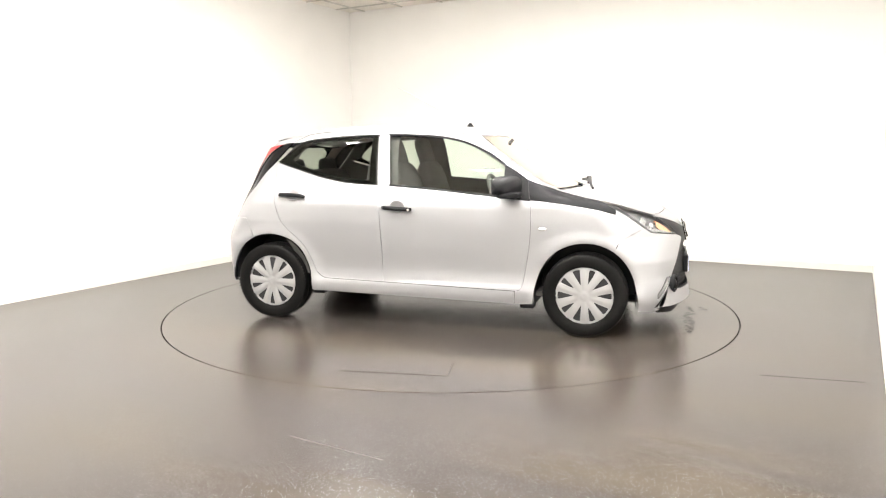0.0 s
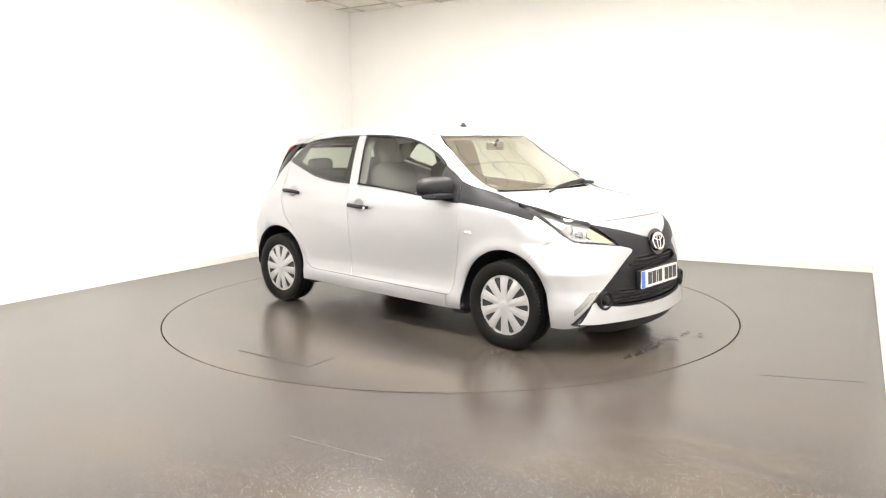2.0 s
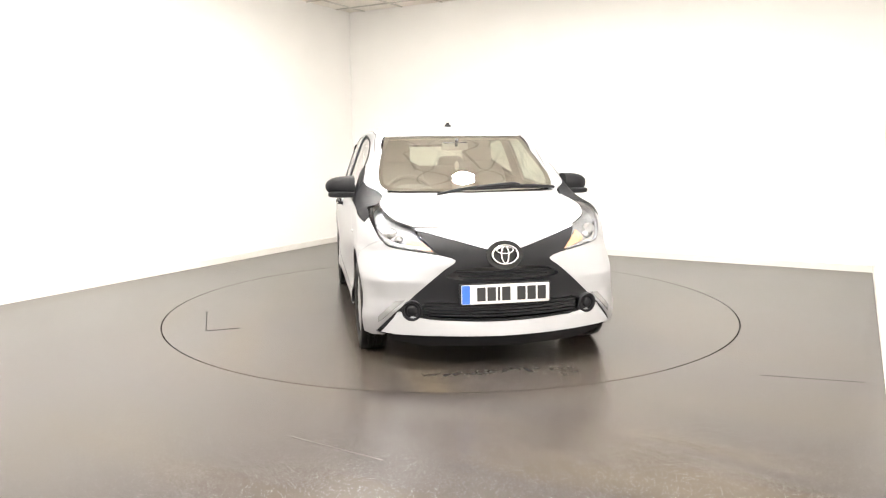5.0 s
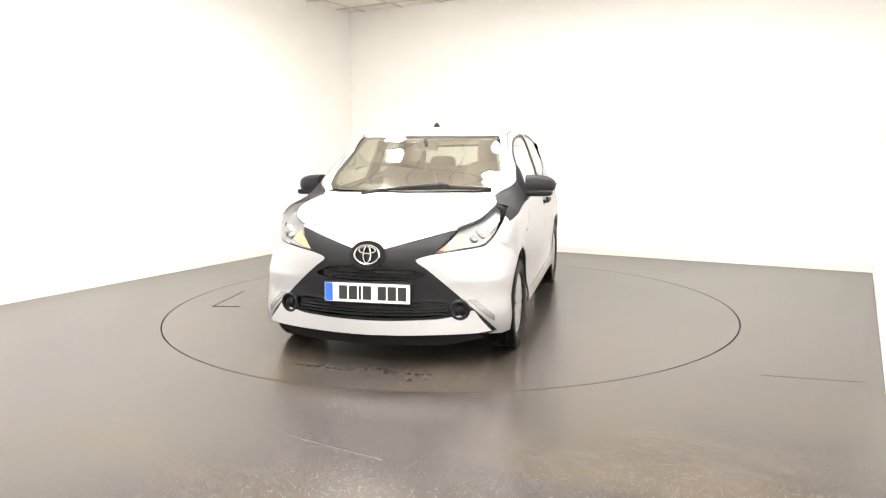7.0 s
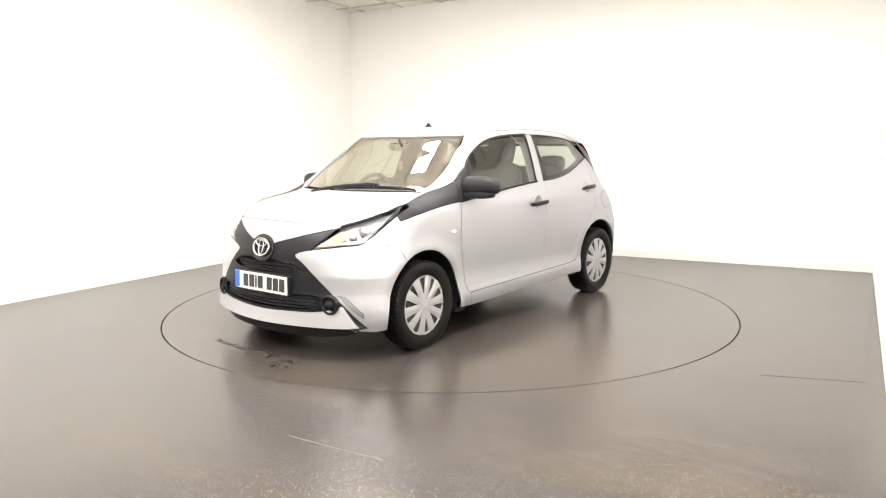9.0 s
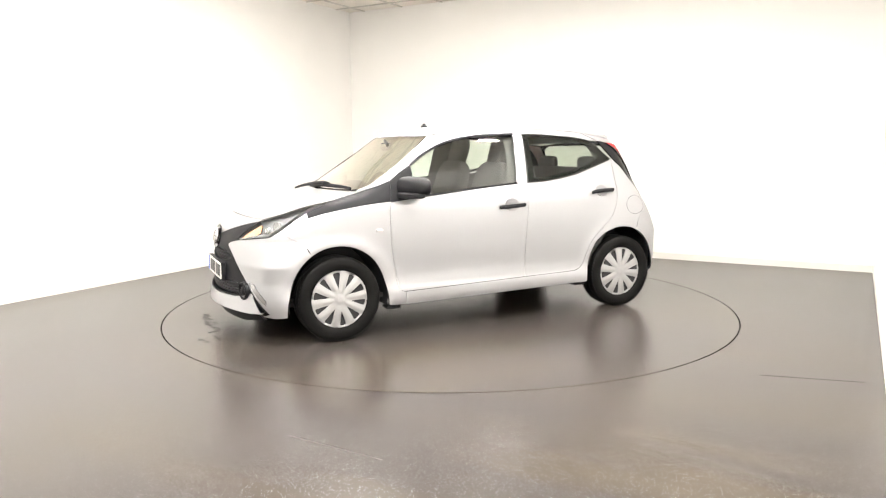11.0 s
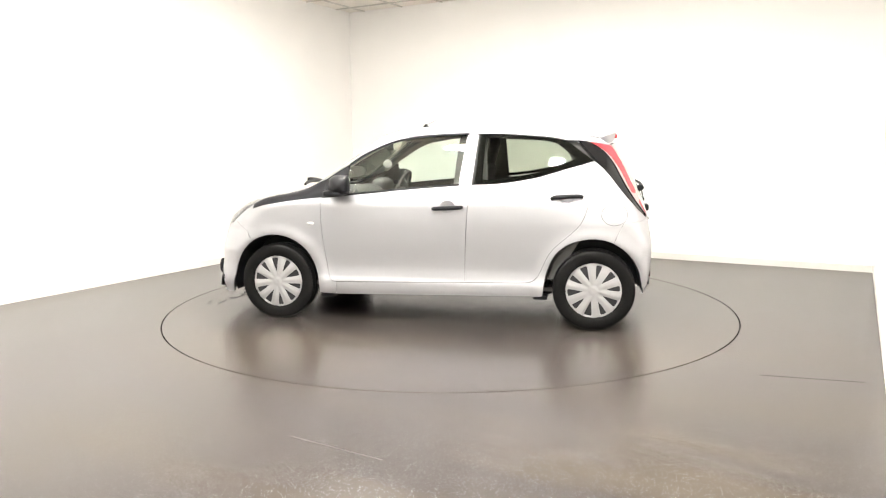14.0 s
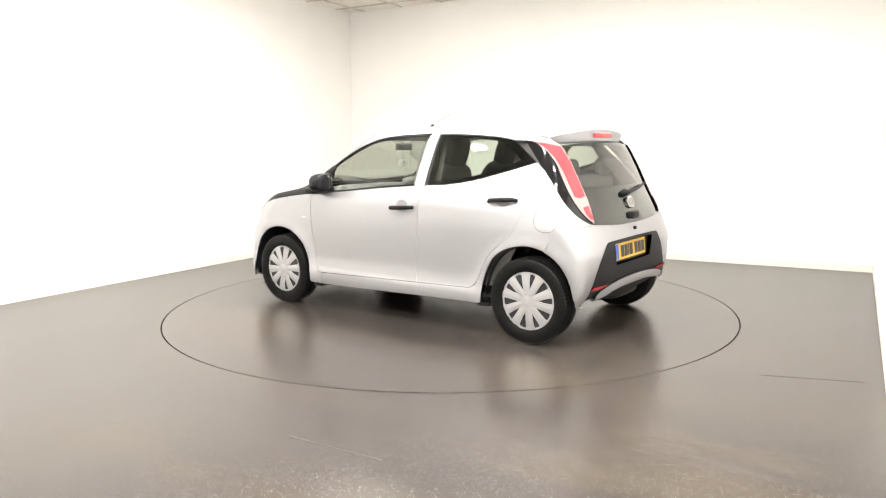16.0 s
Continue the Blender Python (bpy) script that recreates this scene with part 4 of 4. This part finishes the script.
# tail
HATCH = full([R(0, 1.306)] + [R(0.27, 1.306), TAIL_IN[7]] + list(reversed(curve(TAIL_IN[:8])))[1:] + HATCH_LOW[:])
hatch = panel("tailgate", 180, HATCH, M_REARGLASS, car, off=-0.002, grid=0.035, thick=0.005, gap=0.002, label="all-glass tailgate, its lower part black")
hatch.visible_shadow = False
pane = full([R(0, 1.285), R(0.42, 1.280), R(0.50, 1.24), R(0.56, 1.10), R(0.575, 1.035), R(0.53, 1.015), R(0, 1.005)])
panel("glass_border", 180, HATCH, M_GLOSS, hatch, off=-0.008, grid=0.035, thick=0.002, gap=0.002, holes=[pane], label="black printed glass border")
c = R(0.0, 0.895)
emblem(hatch, c + [-0.006, 0, 0], (-0.96, 0, 0.25), 0.105, False)
part("hatch_grip", box_bm(0.05, 0.12, 0.05, 0.012, 3, at=tuple(R(0.0, 0.808) + [0.0, 0, 0])), M_BLACK, hatch, "black tailgate grip")
part("number_lamp", box_bm(0.03, 0.03, 0.022, 0.006, 2, at=tuple(R(0.0, 0.718) + [-0.002, 0, 0])), M_BLACK, car)
wb, wt = R(0.04, 0.955), R(-0.40, 1.000)
part("wiper_pivot", lathe_bm([(0.026, -0.02), (0.026, 0.016), (0.018, 0.034), (0.006, 0.038)], 20), M_BLACK, hatch, "black wiper pivot cap", True, Matrix.Translation(wb) @ Vector((-0.95, 0, 0.3)).to_track_quat("Y", "Z").to_matrix().to_4x4())
mid = R(-0.18, 0.978)
part("wiper_arm", tube_bm([wb + [-0.028, 0, 0.005], mid + [-0.036, 0, 0.008], wt + [-0.022, 0, 0.010]], [0.014, 0.011, 0.007], 8), M_BLACK, hatch)


def tail_side(right):
    out = curve(TAIL_OUT) + curve(TAIL_IN)[1:-1]
    lamp = panel("tail_lamp", 135, out, M_PALERED, car, off=0.010, grid=0.025, thick=0.02, right=right, gap=0.002, label="tall curved tail lamp in red and clear")
    red = [Q(135, s, z) for s, z in ((0.362, 1.308), (0.445, 1.291), (0.508, 1.280), (0.565, 1.180), (0.598, 1.090), (0.628, 1.008), (0.640, 0.965), (0.600, 0.952), (0.560, 0.962), (0.530, 1.045), (0.500, 1.125), (0.462, 1.205), (0.415, 1.262))]
    panel("brake_lens", 135, red, M_RED, lamp, off=0.013, grid=0.025, thick=0.004, right=right, gap=0, label="ribbed red brake lens")
    red = [Q(135, s, z) for s, z in ((0.610, 0.895), (0.655, 0.905), (0.680, 0.815), (0.655, 0.822), (0.625, 0.855))]
    panel("fog_lens", 135, red, M_RED, lamp, off=0.013, grid=0.025, thick=0.004, right=right, gap=0, label="small red lower lens")
    cheek = curve(CHEEK_OUT) + [TAIL_OUT[-1]] + list(reversed(curve(TAIL_OUT)))[1:] + [Q(135, 0.33, 1.318)]
    panel("lamp_surround", 135, cheek, M_GLOSS, car, off=0.003, grid=0.02, right=right, gap=0.0, label="gloss black tail lamp surround")
    # bumper half
    b = [HATCH_LOW[-1] * [1, 0, 1]] + list(reversed(curve(HATCH_LOW)))[1:] + [TAIL_IN[0], CHEEK_OUT[-1]] + BUMP_EDGE + [BUMP_R[2], BUMP_R[1], BUMP_R[0]] + [p for p in ARCH_R if p[0] < -1.302] + [S(-1.511, 0.262), R(0.740, 0.278), R(0.69, 0.305)] + list(reversed(curve(REAR_MASK)))
    panel("rear_bumper", 150, b, M_PAINT, car, right=right, gap=0.0)
    joint(BUMP_R, right, car, 0.010)
    joint(HATCH_LOW, right, car, 0.012)
    rf = [R(y, z) for y, z in ((0.632, 0.390), (0.42, 0.383), (0.468, 0.362), (0.640, 0.371))]
    panel("reflector", 180, rf, M_RED, car, off=0.010, grid=0.03, right=right, gap=0, label="slim red rear reflector")


both(tail_side)
REC = [R(y, z) for y, z in ((0.0, 0.645), (0.33, 0.640), (0.30, 0.500), (0.27, 0.492), (0.0, 0.492))]
rmask = panel("rear_mask", 180, full(curve(REAR_MASK) + list(reversed(curve(LIP_R)))), M_BLACK, car, off=0.002, grid=0.03, gap=0.001, holes=[full(REC)], thick=0.03, label="black plastic rear bumper insert")
panel("plate_recess", 180, mirrored([(0.0, 0.66), (0.36, 0.655), (0.32, 0.485), (0.0, 0.475)], R), M_BLACK, rmask, off=-0.03, grid=0.06, thick=0)
panel("rear_lip", 180, full(curve(LIP_R)[:-1] + [R(0.585, 0.300), R(0.44, 0.305), R(0.32, 0.322), R(0.2, 0.330), R(0.0, 0.332)]), M_PAINT, car, off=0.010, grid=0.02, thick=0.03, lean=(0.39, -0.15), label="silver lower rear bumper blade")
panel("rear_valance", 180, mirrored([(0.0, 0.345), (0.2, 0.34), (0.45, 0.33), (0.56, 0.325), (0.50, 0.27), (0.0, 0.24)], R), M_BLACK, car, off=-0.03, grid=0.05, label="black lower rear valance")
number_plate("number_plate", Matrix.Translation((-1.552, 0.015, 0.572)) @ pose(0, 0, 0, -6, 0, -90), M_YELLOW, "yellow rear number plate with blue band")


def spoiler():
    bm = bmesh.new()
    rows = []
    for y in np.linspace(-0.55, 0.55, 23):
        e = abs(y) / 0.55
        z0, z1 = T(-1.08, y)[2], T(-1.17, y)[2]
        back = -1.322 + 0.07 * e ** 2 + 0.05 * e ** 8
        zb = z1 + (z1 - z0) / 0.09 * (-1.17 - back) * 0.75 + 0.010 * (1 - e)
        low = 1.309 - 0.016 * e ** 2
        prof = [(-1.08, z0 - 0.004), (-1.17, z1 + 0.003), (back + 0.025, zb + 0.004), (back, zb - 0.008), (back + 0.010, (zb + low) / 2 - 0.004), (back + 0.022, low + 0.004), (back + 0.045, low - 0.004), (-1.12, low)]
        rows.append([bm.verts.new((x, y, z)) for x, z in prof])
    for a, b in zip(rows, rows[1:]):
        for i in range(8):
            bm.faces.new((a[i], a[(i + 1) % 8], b[(i + 1) % 8], b[i]))
    bm.faces.new(rows[0])
    bm.faces.new(rows[-1])
    bmesh.ops.recalc_face_normals(bm, faces=bm.faces)
    sp = part("spoiler", bm, M_PAINT, car, "silver roof spoiler over the tailgate")
    part("brake_light", box_bm(0.022, 0.27, 0.030, 0.006, 2, at=(-1.314, 0, 1.352)), M_RED, sp, "red high-level brake light")


spoiler()


# mirrors, wiper, aerial
def mirror(right):
    s = -1 if right else 1
    bm = bmesh.new()
    rows = []
    for k in range(13):
        t = k / 12
        t = 1 - (1 - t) ** 1.6
        y = 0.765 + 0.198 * t
        up, low = 0.070 * (1 - t ** 3.2) ** 0.5 + 0.003, 0.052 * (1 - t ** 7) ** 0.5 + 0.003
        hx = 0.082 * (1 - t ** 4) ** 0.5 + 0.004
        cz = 1.012
        ring = []
        for j in range(16):
            a = 2 * math.pi * j / 16
            cx, sz = math.cos(a), math.sin(a)
            px = math.copysign(abs(cx) ** (0.75 if cx > 0 else 0.25), cx) * hx * (1.0 if cx > 0 else 0.8)
            pz = math.copysign(abs(sz) ** 0.55, sz) * (up if sz > 0 else low)
            ring.append(bm.verts.new((0.655 - 0.05 * t + px, s * y, cz + pz)))
        rows.append(ring)
    for a, b in zip(rows, rows[1:]):
        for i in range(16):
            bm.faces.new((a[i], a[(i + 1) % 16], b[(i + 1) % 16], b[i]))
    bm.faces.new(rows[0])
    bm.faces.new(rows[-1])
    bmesh.ops.recalc_face_normals(bm, faces=bm.faces)
    h = part("door_mirror", bm, M_BLACK, car, "black plastic door mirror housing")
    part("mirror_foot", ellipsoid_bm(0.078, 0.118, 0.022, (0.668, s * 0.830, 0.960), 0.5, 20), M_BLACK, h)
    part("mirror_glass", ellipsoid_bm(0.004, 0.080, 0.055, (0.578, s * 0.860, 1.018), 0.6, 20), M_MIRROR, h, "mirror glass")


both(mirror)


def scuttle_wiper():
    blade = [(1.008, 0.578, 1.006), (1.050, 0.43, 1.014), (1.085, 0.26, 1.018), (1.105, 0.10, 1.012), (1.112, -0.04, 1.004)]
    wp = part("wiper", tube_bm([(1.078, 0.31, 1.028), (1.096, 0.25, 1.033), (1.120, 0.05, 1.022), (1.138, -0.12, 1.004), (1.168, -0.27, 0.978)], [0.012, 0.015, 0.012, 0.011, 0.008], 8), M_BLACK, car, "black single windscreen wiper arm")
    part("wiper_blade", tube_bm(blade, [0.009, 0.013, 0.014, 0.013, 0.008], 8), M_BLACK, wp, "long rubber wiper blade")
    part("wiper_clip", box_bm(0.035, 0.055, 0.036, 0.008, 2, at=(1.092, 0.258, 1.027)), M_BLACK, wp)


scuttle_wiper()
base = T(0.185, 0.0)
part("aerial_base", lathe_bm([(0.030, -0.004), (0.026, 0.008), (0.014, 0.020), (0.010, 0.030)], 20), M_BLACK, car, "black aerial foot", True, Matrix.Translation(base) @ pose(0, 0, 0, 90))
part("aerial", tube_bm([base + [0, 0, 0.02], base + [-0.28, 0, 0.155], base + [-0.595, 0, 0.315]], [0.004, 0.0025, 0.0018], 6), M_CAP, car, "thin pale raked-back aerial")


# ---- wheels ----
def tyre_mesh():
    half = [(0.190, 0.060), (0.196, 0.074), (0.215, 0.082), (0.240, 0.084), (0.264, 0.081), (0.276, 0.076), (0.282, 0.067)]
    prof = [(r, -h) for r, h in half] + [(0.2840, -0.052), (0.2845, -0.046), (0.277, -0.044), (0.277, -0.038), (0.2848, -0.036), (0.2855, -0.014), (0.277, -0.012), (0.277, -0.005), (0.2855, -0.003), (0.2855, 0.003), (0.277, 0.005), (0.277, 0.012), (0.2855, 0.014), (0.2848, 0.036), (0.277, 0.038), (0.277, 0.044), (0.2845, 0.046), (0.2840, 0.052)] + [(r, h) for r, h in reversed(half)]
    bm = lathe_bm(prof, 72, closed=False)
    for k in range(72):
        for s in (-1, 1):
            a = 2 * math.pi * (k + (0.25 if s > 0 else 0)) / 72
            bb = box_bm(0.008, 0.020, 0.006, 0.0)
            me = bpy.data.meshes.new("lug")
            bmesh.ops.transform(bb, matrix=Matrix.Rotation(-a, 4, "Y") @ Matrix.Translation((0.2787, s * 0.070, 0)) @ pose(0, 0, 0, 0, 90, 0) @ pose(0, 0, 0, 0, 0, s * 20), verts=bb.verts)
            bb.to_mesh(me)
            bb.free()
            bm.from_mesh(me)
            bpy.data.meshes.remove(me)
    return bm


def cover_mesh():
    a = np.linspace(0, 2 * math.pi, 80, endpoint=False)
    outline = [(0.199 * math.cos(t), 0.199 * math.sin(t)) for t in a]
    holes = []
    for k in range(10):
        c = 2 * math.pi * k / 10 + 0.16
        w, ri = (0.150, 0.070) if k % 2 else (0.118, 0.080)
        ring = [(ri, 0.0), (0.12, -0.72 * w), (0.172, -w), (0.179, -0.8 * w), (0.180, 0.0), (0.179, 0.8 * w), (0.172, w), (0.12, 0.72 * w)]
        holes.append([(r * math.cos(c + q), r * math.sin(c + q)) for r, q in ring])

    def dome(x, z):
        r = math.hypot(x, z)
        t = math.atan2(z, x) - 0.16
        rib = 0.0045 * abs(math.cos(5 * t)) * min(r / 0.08, 1) * (1 if r < 0.185 else 0)
        hub = 0.004 if r < 0.03 else 0.0
        return 0.016 - 0.30 * (r - 0.10) ** 2 * 6 * (1 if r > 0.10 else 0.25) * 0.5 - rib + hub - (0.010 if r > 0.195 else 0)
    return plate_bm(outline, 0.006, holes, 0.012, dome)


def wheel(m, first=None):
    if first is not None:
        return copy_thing(first, m)
    w = part("wheel", lathe_bm([(0.192, -0.062), (0.186, -0.056), (0.176, -0.040), (0.150, -0.028), (0.110, -0.034), (0.060, -0.040), (0.030, -0.044), (0.030, 0.05), (0.180, 0.06), (0.192, 0.062)], 40), M_STEEL, car, "black steel wheel with silver cover", True, m)
    part("tyre", tyre_mesh(), M_RUBBER, w, "black road tyre", True)
    part("wheel_cover", cover_mesh(), M_CAP, w, "silver plastic ten-spoke wheel cover", True, pose(0, -0.060, 0))
    return w


def at_wheel(x, side, spin):
    return Matrix.Translation((x, side * 0.712, 0.2850)) @ pose(0, 0, 0, 0, 0, 180 if side > 0 else 0) @ pose(0, 0, 0, 0, spin, 0)


w0 = wheel(at_wheel(1.17, -1, 8))
wheel(at_wheel(1.17, 1, 21), w0)
wheel(at_wheel(-1.17, -1, 30), w0)
wheel(at_wheel(-1.17, 1, 3), w0)


# ---- cabin ----
def front_seat(y):
    st = part("front_seat", ellipsoid_bm(0.26, 0.245, 0.085, (0.16, y, 0.52), 0.45), M_SEAT, car, "dark grey cloth front seat")
    bm = ellipsoid_bm(0.075, 0.235, 0.33, (0, 0, 0.33), 0.5)
    part("backrest", bm, M_SEAT, st, "", True, Matrix.Translation((-0.09, y, 0.53)) @ pose(0, 0, 0, 0, -17, 0))
    part("headrest", ellipsoid_bm(0.05, 0.125, 0.13, (0, 0, 0.74), 0.6), M_SEAT, st, "integral headrest", True, Matrix.Translation((-0.09, y, 0.53)) @ pose(0, 0, 0, 0, -17, 0))
    part("seat_base", box_bm(0.42, 0.40, 0.22, 0.02, at=(0.14, y, 0.36)), M_TRIM, st)


front_seat(0.35)
front_seat(-0.35)
bench = part("rear_bench", ellipsoid_bm(0.24, 0.60, 0.10, (-0.72, 0, 0.52), 0.4), M_SEAT, car, "dark grey cloth rear bench")
part("backrest", ellipsoid_bm(0.07, 0.58, 0.30, (0, 0, 0.28), 0.4), M_SEAT, bench, "", True, Matrix.Translation((-0.96, 0, 0.55)) @ pose(0, 0, 0, 0, -20, 0))
for y in (0.30, -0.30):
    part("headrest", ellipsoid_bm(0.045, 0.125, 0.065, (-1.20, y, 1.13), 0.6), M_SEAT, bench)
part("cabin_floor", box_bm(2.2, 1.40, 0.03, at=(-0.2, 0, 0.27)), M_TRIM, car)
part("parcel_shelf", box_bm(0.20, 1.05, 0.02, 0.006, at=(-1.33, 0, 0.965)), M_TRIM, car)
dash = part("dashboard", ellipsoid_bm(0.24, 0.66, 0.17, (0.83, 0, 0.80), 0.55), M_TRIM, car, "dark grey dashboard")
part("instrument_pod", ellipsoid_bm(0.08, 0.15, 0.07, (0.66, -0.35, 0.95), 0.7), M_TRIM, dash)
a = np.linspace(0, 2 * math.pi, 33)
sw = part("steering_wheel", tube_bm([(0, 0.185 * math.cos(t), 0.185 * math.sin(t)) for t in a], 0.016, 8), M_TRIM, car, "dark steering wheel", True, Matrix.Translation((0.50, -0.35, 0.90)) @ pose(0, 0, 0, 0, -24, 0))
part("steering_hub", ellipsoid_bm(0.03, 0.16, 0.05, (0.01, 0, -0.01), 0.8), M_TRIM, sw)
im = part("interior_mirror", box_bm(0.03, 0.20, 0.06, 0.014, 3, at=(0.503, -0.012, 1.286)), M_TRIM, car, "dark interior mirror")
part("mirror_stem", tube_bm([(0.50, 0, 1.31), (0.53, 0, 1.335)], 0.012, 8), M_TRIM, im)
tag = part("hanging_tag", lathe_bm([(0.004, -0.002), (0.033, -0.002), (0.036, 0.0), (0.033, 0.002), (0.004, 0.002)], 24), M_SEATPALE, im, "round pale tag hanging under the mirror", True, Matrix.Translation((0.515, 0.0, 1.145)) @ pose(0, 0, 0, 0, 0, 15))
part("tag_string", tube_bm([(0.515, 0, 1.18), (0.505, 0, 1.26)], 0.0015, 5), M_TRIM, im)


# ---- motion ----
def motions():
    walk(turntable, DISC_TURN)
    rows = []
    for t, m in DISC_TURN:
        rows.append((t, m @ pose(FEET[0], FEET[1], 0)))
    walk(car, rows)


motions()
